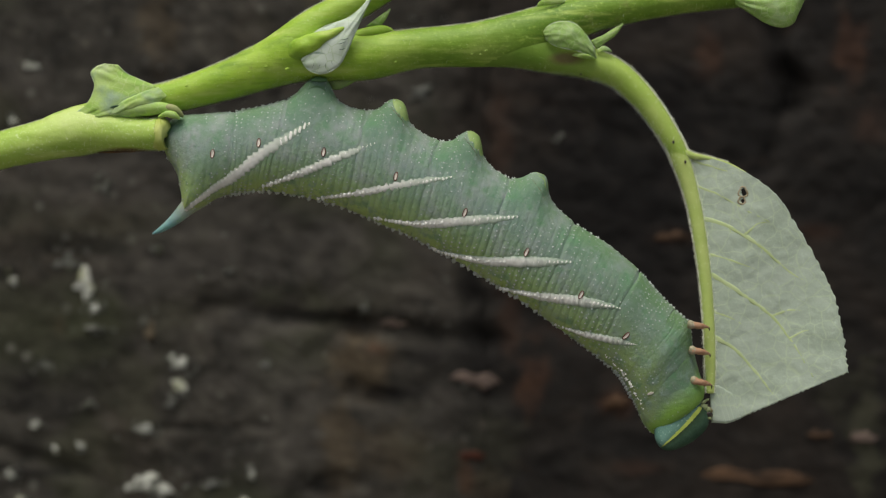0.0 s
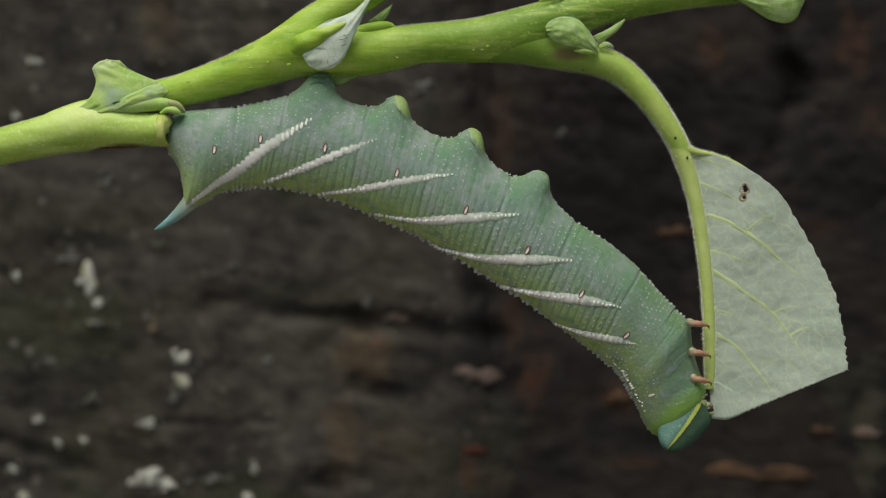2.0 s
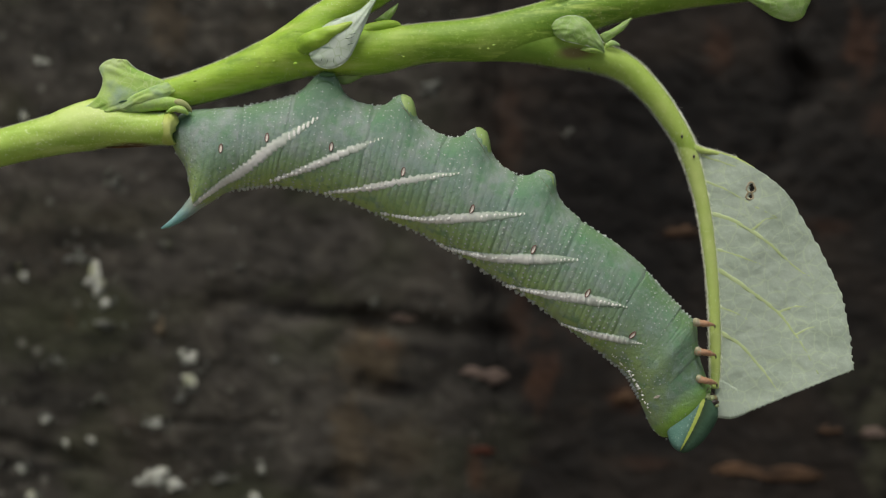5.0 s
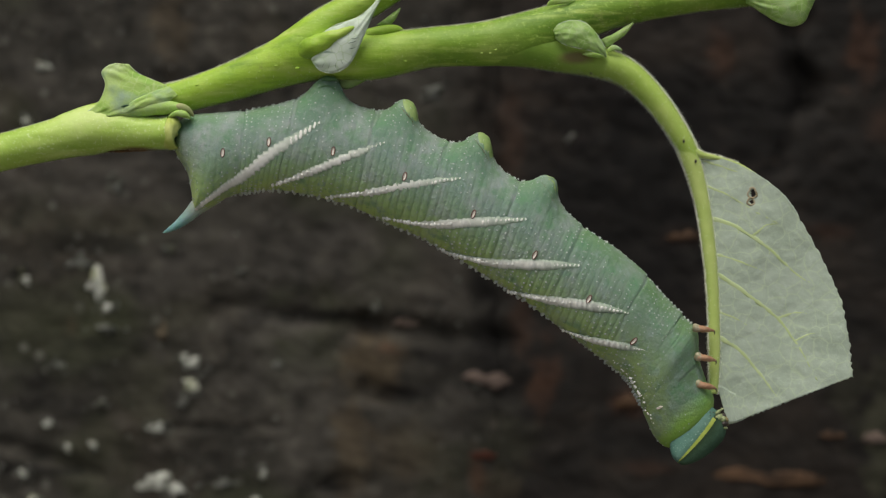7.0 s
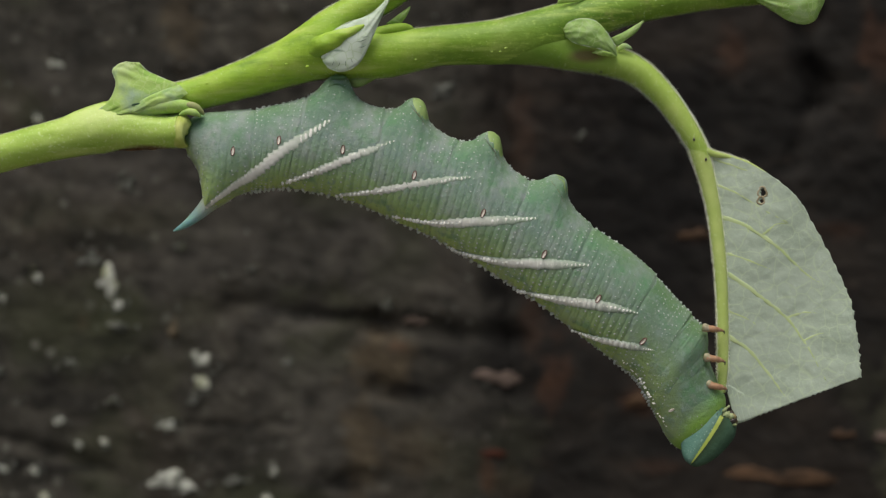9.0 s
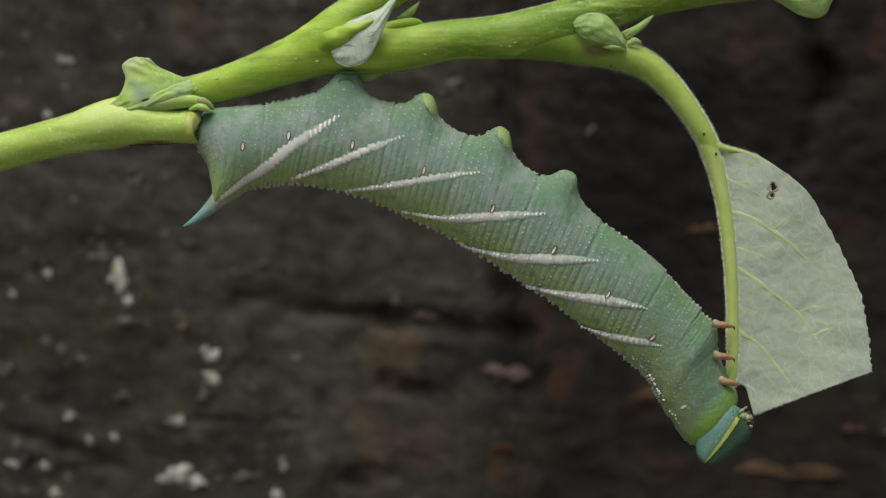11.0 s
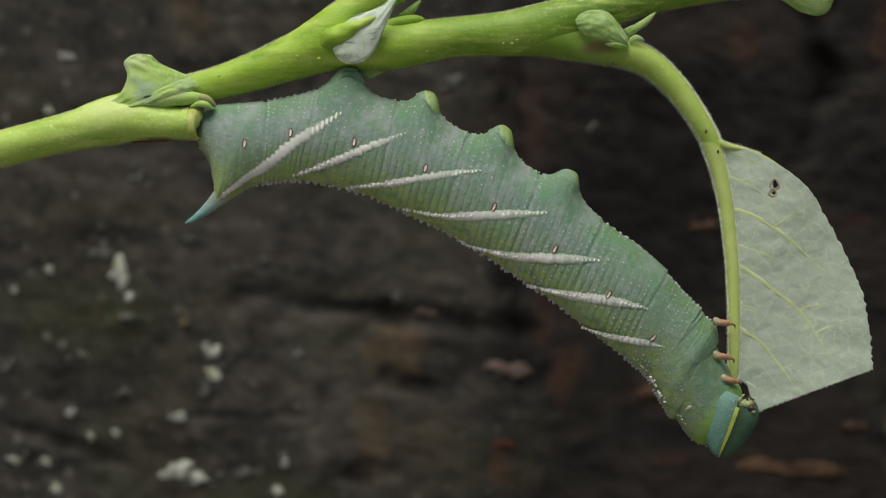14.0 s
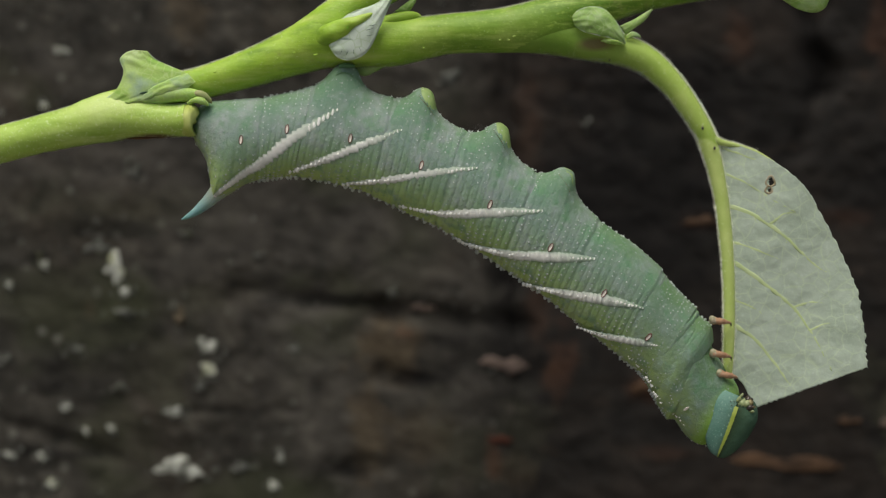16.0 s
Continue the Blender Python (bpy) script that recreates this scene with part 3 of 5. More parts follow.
def build_wall():
    wall = tagged(new("wall_north"), "old dark timber wall of weathered boards", "wall", kind="structure")
    vs = np.arange(-190, 1090, 6.0)
    left = np.concatenate([np.linspace(-14000, -200, 40), np.append(np.arange(-160, 856, 6.0), 859.0)])
    right = np.concatenate([np.append(860.5, np.arange(866, 1720, 6.0)), np.linspace(1760, 15500, 40)])
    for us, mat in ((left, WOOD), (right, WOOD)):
        # the two boards meet in a ragged joint
        verts = [at(u + (16 * noise.noise(Vector((v / 45.0, 3, 1))) + 5 * noise.noise(Vector((v / 9.0, 5, 1)))) * max(0.0, 1 - abs(u - 860) / 80),
                    v, WALL_W - (wall_height(u, v) * 1.6 if -170 < u < 1730 else 0.0)) for v in vs for u in us]
        nu, nv = len(us), len(vs)
        faces = [(i * nu + j, (i + 1) * nu + j, (i + 1) * nu + j + 1, i * nu + j + 1) for i in range(nv - 1) for j in range(nu - 1)]
        m, last, back = len(verts), (nv - 1) * nu, WALL_Y + 0.04
        ends = [verts[0].x, verts[nu - 1].x]
        z1, z0 = verts[0].z, verts[-1].z
        verts += [Vector((ends[0], back, z1)), Vector((ends[1], back, z1)), Vector((ends[1], back, z0)), Vector((ends[0], back, z0))]
        faces += [(m, m + 1, m + 2, m + 3), tuple(range(0, nu)) + (m + 1, m), tuple(range(last + nu - 1, last - 1, -1)) + (m + 3, m + 2),
                  tuple(range(last, -1, -nu)) + (m, m + 3), tuple(range(nu - 1, last + nu, nu)) + (m + 2, m + 1)]
        me = bpy.data.meshes.new("board")
        me.from_pydata(verts, [], faces)
        me.materials.append(mat)
        for p in me.polygons:
            p.use_smooth = True
        flat_u, flat_v = np.tile(us, nv), np.repeat(vs, nu)
        for kind in ("worn", "tan", "moss", "rust", "damp_and_shade"):
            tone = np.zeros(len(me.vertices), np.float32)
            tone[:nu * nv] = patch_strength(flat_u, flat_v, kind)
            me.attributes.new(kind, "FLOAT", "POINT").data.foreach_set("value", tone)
        new("board", me).parent = wall
    x0, x1 = at(-14000, 0, WALL_W).x, at(15500, 0, WALL_W).x
    bm = bmesh.new()
    bmesh.ops.create_cube(bm, size=1.0, matrix=Matrix.Translation(((x0 + x1) / 2, WALL_Y + 0.06, 1.2)) @ Matrix.Diagonal((x1 - x0, 0.03, 2.2, 1)))
    part("backing", bm, WOOD, wall)
    # boards above and below
    for i, (low, high) in enumerate([(0.0, 0.14), (0.145, 0.285), (0.29, 0.43), (0.435, 0.575), (0.58, 0.72), (0.725, 0.865), (0.87, 1.01), (1.015, z0 - 0.004)] + [(z1 + 0.004 + j * 0.145, z1 + 0.144 + j * 0.145) for j in range(7)]):
        bm = bmesh.new()
        bmesh.ops.create_cube(bm, size=1.0, matrix=Matrix.Translation(((x0 + x1) / 2, WALL_Y + 0.02, (low + high) / 2)) @ Matrix.Diagonal((x1 - x0, 0.042, high - low, 1)))
        bmesh.ops.bevel(bm, geom=bm.edges[:], offset=0.004, segments=2, affect="EDGES")
        part("board", bm, WOOD, wall)
    return wall


def on_wall(u, v, lift=0.0):
    return at(u, v, WALL_W - wall_height(u, v) * 1.6 - lift)


# lichen: u, v, size across, size up
LICHENS = [
    (152, 505, 24, 30), (168, 545, 12, 10), (20, 498, 10, 12), (322, 645, 18, 16), (318, 682, 16, 14), (258, 858, 40, 20),
    (290, 868, 26, 14), (256, 760, 22, 12), (60, 752, 14, 9), (98, 797, 10, 10), (142, 790, 8, 8), (18, 842, 12, 10),
    (165, 582, 24, 9), (80, 648, 18, 9), (645, 548, 10, 18), (474, 645, 8, 12), (120, 465, 24, 14), (280, 442, 10, 9),
    (52, 118, 16, 11), (186, 330, 12, 18), (22, 215, 9, 10), (745, 165, 22, 18), (985, 250, 9, 8), (445, 842, 10, 10), (305, 635, 8, 10), (375, 855, 16, 10), (410, 480, 9, 6), (-39, 838, 15, 12), (-39, 533, 10, 9), (-46, 664, 12, 13), (38, 889, 14, 10), (433, 889, 12, 10), (300, 716, 10, 8), (155, 716, 10, 8),
]


def build_lichen():
    rng = random.Random(5)
    crumbs = bmesh.new()
    for u, v, a, b in LICHENS:
        a, b = a * 0.80, b * 0.80
        faint = (v < 340 and (u, v) not in ((52, 118), (22, 215))) or (u, v) in ((645, 548), (474, 645), (280, 442), (120, 465), (165, 582), (80, 648), (375, 855), (410, 480), (-46, 664), (300, 716), (155, 716))
        bm = bmesh.new()
        middle = bm.verts.new(on_wall(u, v, 9))
        loops = []
        for r, lift in ((0.25, 9), (0.5, 8), (0.75, 7), (0.93, 5), (1.0, -8)):
            loop = []
            for j in range(22):
                t = 2 * math.pi * j / 22
                k = r * (0.9 + 0.9 * noise.noise(Vector((math.cos(t) * 1.7, math.sin(t) * 1.7, u * 0.37 + v * 0.11))) + 0.5 * noise.noise(Vector((math.cos(t) * 5, math.sin(t) * 5, u * 0.7))))
                uu, vv = u + a * k * math.cos(t), v + b * k * math.sin(t)
                loop.append(bm.verts.new(on_wall(uu, vv, lift + 5 * noise.noise(Vector((uu / 6, vv / 6, 1))))))
            loops.append(loop)
        for j in range(22):
            bm.faces.new((middle, loops[0][j], loops[0][(j + 1) % 22]))
        for r0, r1 in zip(loops, loops[1:]):
            for j in range(22):
                bm.faces.new((r0[j], r1[j], r1[(j + 1) % 22], r0[(j + 1) % 22])).smooth = True
        for _ in range(7 if a > 9 else 3):      # loose crumbs of the same crust
            t, k = rng.uniform(0, 2 * math.pi), rng.uniform(1.0, 2.0)
            bead(crumbs, on_wall(u + a * k * math.cos(t), v + b * k * math.sin(t), 2), (rng.uniform(-0.3, 0.3), -1, rng.uniform(-0.3, 0.3)), rng.uniform(1.5, 5.0) * U * 1.7, 0.5, (1, 0, 0), rng.uniform(0.6, 1.6))
        tagged(part("lichen_patch", bm, OLD_LICHEN if faint else LICHEN), "faint old lichen stain on the dark wood" if faint else "pale grey crusty lichen patch on the dark wood", "lichen", "lichen on the wall")
    tagged(part("lichen_crumbs", crumbs, OLD_LICHEN), "loose pale crumbs of lichen round the patches", "lichen", kind="stuff")


def build_specks():
    """Scattered lichen grains, denser on the greyer boards."""
    rng = random.Random(17)
    bm = bmesh.new()
    for _ in range(260):
        u, v = rng.uniform(-140, 860), rng.uniform(-60, 940)
        if noise.noise(Vector((u / 160, v / 160, 2.5))) > -0.1:
            bead(bm, on_wall(u, v, 1), (rng.uniform(-0.3, 0.3), -1, rng.uniform(-0.3, 0.3)), rng.uniform(1.0, 3.4) * 1.7 * U, 0.5, (1, 0, 0), rng.uniform(0.6, 1.8))
    tagged(part("lichen_grains", bm, OLD_LICHEN), "scattered tiny pale lichen grains on dark wood", "lichen", kind="stuff")


# bare, flaking wood: u, v, half length, half height, lean in degrees
FLAKES = [
    (842, 672, 44, 17, 4, PINK_WOOD), (1340, 846, 100, 16, 3, RUST), (1190, 421, 34, 9, -4, RUST), (836, 805, 22, 11, 2, RED_WOOD),
    (265, 590, 8, 22, 0, TAN_WOOD), (697, 572, 24, 7, 0, PINK_WOOD), (1090, 712, 22, 15, 0, RUST), (1530, 775, 26, 10, 0, PINK_WOOD), (1450, 770, 22, 8, 0, RUST),
]
FLAKE_LABELS = {PINK_WOOD: "pinkish-grey flake of bare wood on the dark wall", RUST: "rusty-brown flake of bare wood on the dark wall", RED_WOOD: "red-brown flake of bare wood on the dark wall", TAN_WOOD: "small tan splinter of bare wood on the wall"}


def build_flakes():
    for u, v, a, b, lean, bare in FLAKES:
        bm = bmesh.new()
        grid = []
        for i in range(9):
            row = []
            for j in range(7):
                x, y = i / 4.0 - 1, j / 3.0 - 1
                y *= math.sqrt(max(0.02, 1 - abs(x) ** 2.2)) * (0.75 + 0.9 * noise.noise(Vector((u + x * 2.3, v, math.copysign(1.5, y)))))
                t = radians(lean)
                uu, vv = u + a * x * math.cos(t) - b * y * math.sin(t), v + a * x * math.sin(t) + b * y * math.cos(t)
                row.append(on_wall(uu, vv, 4 - 7 * max(abs(x), abs(y) * 0.8) ** 4 + 2 * noise.noise(Vector((uu / 14, vv / 14, 2)))))
            grid.append(row)
        sheet(bm, grid, 0.0006)
        tagged(part("wood_flake", bm, bare), FLAKE_LABELS[bare], "wood flake", "flakes on the wall")


# ---- the twig ----
def blade_between(edge_a, edge_b, n=22, m=12, bulge=0.0, ripple=0.0, seed=0.0):
    """A grid between two edges given as rows (u, v, w); bulge lifts its middle towards the camera."""
    a, b = curve_points(edge_a, n), curve_points(edge_b, n)
    grid = []
    for i in range(n):
        row = []
        for j in range(m):
            f = j / (m - 1)
            q = a[i] * (1 - f) + b[i] * f
            x, y = 8.0 * i / n, 5.0 * f
            w = q[2] - bulge * math.sin(math.pi * f) * math.sin(math.pi * (0.1 + 0.8 * i / (n - 1))) + ripple * noise.noise(Vector((x, y, seed)))
            row.append(at(q[0] + ripple * 0.4 * noise.noise(Vector((1.4 * x, 0.5 * y, seed + 5))), q[1] + ripple * 0.4 * noise.noise(Vector((1.4 * x, 0.5 * y, seed + 9))), w))
        grid.append(row)
    return grid


def hairs(bm, rows, count, rng, length=(2.0, 5.0), upper=0.5):
    """Fine short hairs all round a limb drawn by tube(), thickest along its outline."""
    pts = curve_points(rows, 400)
    for _ in range(count):
        i = rng.randrange(1, 399)
        p = at(*pts[i][:3])
        d = (at(*pts[i + (1 if i < 399 else 0)][:3]) - at(*pts[i - 1][:3])).normalized()
        a = (Vector((0, 1, 0)) - d * d.y).normalized()
        b = d.cross(a)
        if rng.random() < 0.05:
            t = rng.uniform(0.5 * math.pi, 1.5 * math.pi)
        else:
            side = b.z if abs(b.z) > 0.2 else 1
            t = math.copysign(math.pi / 2, side if rng.random() < upper else -side) + rng.gauss(0, 0.27)
        n = a * math.cos(t) + b * math.sin(t)
        root = p + n * pts[i][3] * U * 0.97
        way = (n + d * rng.uniform(-1.0, 1.0) + Vector((rng.uniform(-0.4, 0.4), rng.uniform(-0.4, 0.4), rng.uniform(-0.5, 0.2)))).normalized()
        tip = root + way * (rng.uniform(*length) + pts[i][3] * 0.03) * U
        e = way.cross(Vector((rng.uniform(-0.3, 0.3), 1, rng.uniform(-0.3, 0.3)))).normalized() * 0.19 * U
        bm.faces.new([bm.verts.new(q) for q in (root + e, root - e, tip)])


def fillet(bm, others, reach):
    """Swells a limb where it meets other limbs, so that they grow into one another."""
    bm.normal_update()
    co = np.array([v.co for v in bm.verts])
    push = np.zeros(len(co))
    for rows in others:
        pts = curve_points(rows, 160)
        line = np.array([at(*q[:3]) for q in pts])
        keep = line[:, 2] > HEIGHT - 0.05
        line, r = line[keep], pts[keep, 3] * U
        gap = np.full(len(co), 1.0)
        for q, w in zip(line, r):
            gap = np.minimum(gap, np.abs(np.linalg.norm(co - q, axis=1) - w))
        h = np.clip(1 - gap / (reach * U), 0, 1)
        push = np.maximum(push, h * h * reach * U * 0.25)
    for v, x in zip(bm.verts, push):
        v.co += v.normal * x


LOWER_STEM = [(-3600, 18480, 900, 80), (-3000, 9000, 500, 62), (-1300, 1500, 100, 42), (-260, 330, 0, 34), (-120, 298, 0, 33), (0, 267, 0, 33), (80, 248, 0, 36), (140, 235, -2, 41), (180, 232, -8, 37), (230, 237, -16, 31), (262, 238, -20, 28), (282, 237, -22, 29)]
UPPER_STEM = [(110, 226, 8, 20), (150, 214, 9, 25), (180, 206, 9, 28), (250, 186, 8, 29), (320, 168, 6, 29), (400, 143, 4, 34), (470, 117, 2, 41), (530, 98, 0, 47), (585, 98, 0, 46), (650, 100, 0, 41), (740, 86, 0, 35), (830, 78, 0, 36), (900, 65, 0, 38), (1000, 38, 0, 37), (1080, 16, 0, 32), (1200, -4, 0, 29), (1330, -22, 0, 31), (1450, -50, 0, 28), (1700, -110, 0, 26)]
SIDE_SHOOT = [(490, 100, -2, 24), (515, 82, -6, 31), (545, 58, -10, 34), (585, 30, -10, 30), (640, 2, -8, 27), (720, -48, -4, 25), (820, -110, 0, 24)]
PETIOLE = [(760, 88, 6, 14), (830, 88, 4, 22), (900, 92, 2, 26), (980, 100, -2, 30), (1040, 111, -4, 28), (1093, 133, -4, 24.5), (1139, 176, -4, 21), (1176, 227, -3, 18.5), (1202, 274, 0, 16), (1217, 320, 0, 9)]
MIDRIB_LINE = [(1172, 222, 0, 6), (1188, 250, 0, 14), (1202, 278, 0, 16.4), (1216, 318, 0, 14.5), (1230, 372, 0, 12.5), (1240, 430, 0, 12), (1248, 490, 0, 11), (1253, 550, 0, 10.5), (1256, 610, 0, 10), (1257, 660, 0, 9), (1257, 696, 0, 7)]
LEAF_PIVOT = at(1205, 262)


def build_twig():
    rng = random.Random(3)
    twig = tagged(new("twig"), "fresh green hairy twig with a half-eaten hanging leaf", "twig")

    def limb(name, rows, mat, label="", n=60, rough=0.02, meets=()):
        bm = bmesh.new()
        tube(bm, rows, n, 36, rough)
        if meets:
            fillet(bm, meets, 26)
        return part(name, bm, mat, twig, label)

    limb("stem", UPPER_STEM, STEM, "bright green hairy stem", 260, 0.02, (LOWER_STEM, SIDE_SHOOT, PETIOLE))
    stub = limb("stub", LOWER_STEM, STUB, "yellow-green lower stem ending in a cut stub", 260, 0.02, (UPPER_STEM,))
    bm = bmesh.new()
    rings = tube(bm, [(278, 237, -21.6, 28), (286, 237, -22, 29.4), (290.5, 236.6, -22.4, 29.6), (293.5, 236, -22.6, 27), (295, 236, -22.6, 18), (296, 236.4, -22.4, 8), (296.3, 236.4, -22.4, 0.5)], 40, 32, 0.06)
    for ring in rings:                  # slanting, slightly torn face
        for v in ring:
            v.co.x += U * (1.2 * noise.noise(v.co * 1100)) + 0.10 * (v.co.z - HEIGHT - 0.0137)
    part("cut_end", bm, CUT, stub, "yellowish torn cut face")
    # thin brown strip that carries the tint and shade under the node
    bm = bmesh.new()
    tube(bm, [(172, 270, -12, 0.8), (196, 269, -14, 2.2), (220, 267, -18, 3.0), (245, 266, -20, 2.4), (268, 265, -20, 1)], 40, 12, 0.5)
    part("node_shade_streak", bm, BROWN_SHADE, stub, "reddish-brown tint and shade under the node")
    limb("side_shoot", SIDE_SHOOT, STEM, "green side shoot", 110, 0.02, (UPPER_STEM,))
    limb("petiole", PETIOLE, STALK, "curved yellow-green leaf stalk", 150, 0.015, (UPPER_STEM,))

    # the bud beside the cut stub, its brown scale, and the young bud above
    bm = bmesh.new()
    tube(bm, [(168, 208, -20, 5), (196, 201, -26, 10), (228, 196, -29, 13), (262, 192, -30, 13), (292, 193, -30, 11), (312, 200, -28, 7), (322, 206, -24, 2)], 50, 18, 0.08)
    part("bud", bm, YOUNG, twig, "green bud with a brownish tip")
    bm = bmesh.new()
    tube(bm, [(288, 191, -34, 2.5), (299, 191, -36, 5), (311, 194, -36, 6), (320, 201, -33, 4), (324, 208, -28, 1)], 40, 16, 0.5)
    part("bud_scale", bm, SCAR, twig, "brown bud scale")
    bm = bmesh.new()
    tube(bm, [(280, 208, -36, 2), (294, 202, -40, 5), (308, 204, -40, 6), (318, 211, -36, 2)], 20, 12, 0.25)
    part("bud_scale", bm, YOUNG, twig, "green bud scale")
    # solid dark strip; its colour stands for the shade in a slit
    bm = bmesh.new()
    tube(bm, [(190, 193, -37, 0.6), (200, 189, -38, 1.7), (212, 187, -39, 0.5)], 14, 8)
    part("slit", bm, FACE, twig, "dark strip for the shaded slit at the stipule's foot")
    bm = bmesh.new()
    tube(bm, [(512, 98, -30, 14), (535, 86, -44, 19), (560, 73, -53, 15), (582, 62, -58, 10), (600, 54, -60, 5.5), (614, 48, -58, 1.5)], 60, 20, 0.25)
    part("bud", bm, STEM, twig, "young green axillary bud")
    bm = bmesh.new()
    tube(bm, [(600, 74, -10, 8), (640, 62, -16, 11), (672, 54, -14, 9), (688, 54, -10, 6), (697, 58, -8, 2)], 40, 16, 0.08)
    part("bud_scale", bm, STEM, twig, "green bud scale")

    # stipules: two edges each
    def stipule(a, b, mat, label, bulge=6.0, ripple=3.0, n=26, m=14, thick=1.6, rim=False):
        bm = bmesh.new()
        sheet(bm, blade_between(a, b, n, m, bulge, ripple, a[0][0]), thick * U)
        ob = part("stipule", bm, mat, twig, label)
        if rim:
            bm = bmesh.new()
            for edge in (a, b):
                tube(bm, [(*q, 0.8) for q in edge], 60, 6, 0.5)
            part("rim", bm, PALE_STIPULE, ob, "pale thin rim")
        return ob

    stipule([(128, 204, -26), (150, 188, -30), (162, 170, -30), (167, 150, -28), (161, 130, -26), (170, 119, -22), (186, 113, -20)],
            [(176, 208, -38), (212, 196, -38), (250, 178, -32), (276, 156, -20), (254, 144, -16), (226, 131, -16), (208, 115, -18)], YOUNG, "small upright green stipule growing from the node", 5, 2.2, 40, 18, rim=True)
    stipule([(188, 204, -36), (214, 182, -38), (246, 166, -36), (280, 154, -26)], [(204, 204, -38), (240, 192, -40), (276, 182, -36), (296, 170, -28)], YOUNG, "small folded green stipule", 5, 3, 24, 12)
    stipule([(536, 112, -50), (548, 126, -52), (572, 131, -54), (598, 118, -56), (614, 92, -58), (630, 55, -56), (645, 22, -50), (660, -8, -44)],
            [(533, 106, -48), (538, 84, -52), (554, 60, -54), (576, 46, -56), (600, 38, -56), (622, 28, -54), (642, 10, -50), (657, -10, -46)], PALE_STIPULE, "pale ear-shaped stipule with dark scratches", 6, 3, 30, 14, rim=True)
    stipule([(648, 46, -10), (662, 36, -14), (676, 26, -14), (690, 16, -10)], [(668, 50, -8), (677, 42, -14), (685, 30, -14), (691, 16, -10)], STIPULE, "pointed green bud leaf", 3, 1, 16, 8)
    stipule([(570, 146, 10), (588, 158, 4), (602, 158, 2), (618, 150, 4), (640, 138, 2)], [(570, 136, 0), (588, 140, -2), (602, 140, -2), (618, 136, -2), (640, 130, 0)], STIPULE, "green stipule edge under the stem", 2, 2, 14, 6)
    stipule([(962, 56, -40), (972, 44, -44), (995, 38, -46), (1018, 42, -46), (1036, 60, -44), (1050, 82, -40), (1056, 102, -34)],
            [(966, 70, -40), (980, 80, -46), (1000, 86, -50), (1020, 90, -52), (1034, 94, -48), (1046, 100, -42), (1054, 104, -34)], STIPULE, "crumpled rounded green stipule at the leaf base", 8, 3.5, 40, 20, rim=True)
    stipule([(1012, 98, -42), (1024, 102, -46), (1040, 104, -44), (1054, 105, -38)], [(1020, 94, -46), (1032, 95, -50), (1044, 98, -48), (1055, 104, -38)], YOUNG, "pale folded stipule rim", 2, 1, 14, 6)
    stipule([(1046, 72, -26), (1068, 62, -28), (1088, 50, -26), (1102, 42, -20)], [(1056, 88, -26), (1074, 74, -28), (1090, 62, -26), (1103, 44, -20)], STIPULE, "narrow pointed green stipule", 3, 2, 16, 8)
    stipule([(1056, 90, -30), (1066, 82, -32), (1076, 84, -32), (1083, 91, -28)], [(1058, 96, -30), (1066, 92, -32), (1074, 91, -32), (1082, 92, -28)], YOUNG, "tiny pale stipule tip", 1, 1, 10, 5)
    stipule([(1302, 8, -20), (1328, 24, -26), (1356, 42, -30), (1384, 49, -30), (1404, 42, -28), (1412, 26, -24), (1422, 4, -18), (1440, -20, -10)],
            [(1300, -4, -28), (1330, 0, -36), (1360, 0, -40), (1384, -2, -40), (1400, -6, -36), (1412, -12, -30), (1424, -18, -20), (1440, -24, -10)], STIPULE, "broad green stipule below the stem", 6, 3)
    stipule([(952, 6, -30), (966, -4, -32), (985, -6, -30), (1000, 2, -24)], [(950, 12, -28), (966, 10, -30), (984, 8, -30), (998, 5, -24)], YOUNG, "pale stipule edge on the stem", 2, 1, 12, 6)

    # dark scratches on the pale stipule
    for u, v, du, dv in ((597, 78, 15, -4), (600, 88, 12, -3), (604, 70, 12, -2), (556, 112, -4, 8), (566, 114, -3, 8), (576, 113, 0, 8), (586, 108, 3, 7)):
        bm = bmesh.new()
        tube(bm, [(u, v, -65.5, 0.3), (u + du * 0.5, v + dv * 0.5 + 1, -66, 0.6 if abs(du) > 6 else 0.4), (u + du, v + dv, -65.5, 0.2)], 8, 6)
        part("scratch", bm, FACE, twig, "thin dark scratch")
    # small warts and marks on the bark
    for u, v, w, r in ((470, 118, -41, 4), (508, 122, -42, 5), (480, 112, -40, 3), (330, 152, -24, 4), (860, 90, -36, 4), (850, 96, -34, 3), (835, 96, -35, 3), (700, 110, -34, 3), (440, 128, -36, 3)):
        bm = bmesh.new()
        bead(bm, at(u, v, w), (0, -1, 0), 0.5 * r * U, 0.5, (1, 0, 0.2), 1.8)
        part("lenticel", smooth(bm), STEM, twig)
    for u, v, w, r in ((1028, 132, -30, 1.6), (1192, 252, -24, 2.2), (1213, 287, -18, 2.2)):
        bm = bmesh.new()
        bead(bm, at(u, v, w), (0, -1, 0), r * U, 0.4, (0, 0, 1), 1.6)
        part("dark_speck", smooth(bm), JAW, twig)

    bm = bmesh.new()
    hairs(bm, UPPER_STEM, 26000, rng, (1.6, 4.2), 0.6)
    hairs(bm, LOWER_STEM[3:], 7000, rng, (1.4, 3.6), 0.7)
    hairs(bm, SIDE_SHOOT, 5000, rng, (1.6, 4.2), 0.6)
    hairs(bm, PETIOLE, 9000, rng, (2.0, 6.5), 0.65)
    hairs(bm, PETIOLE[5:], 120, rng, (6, 12), 0.7)
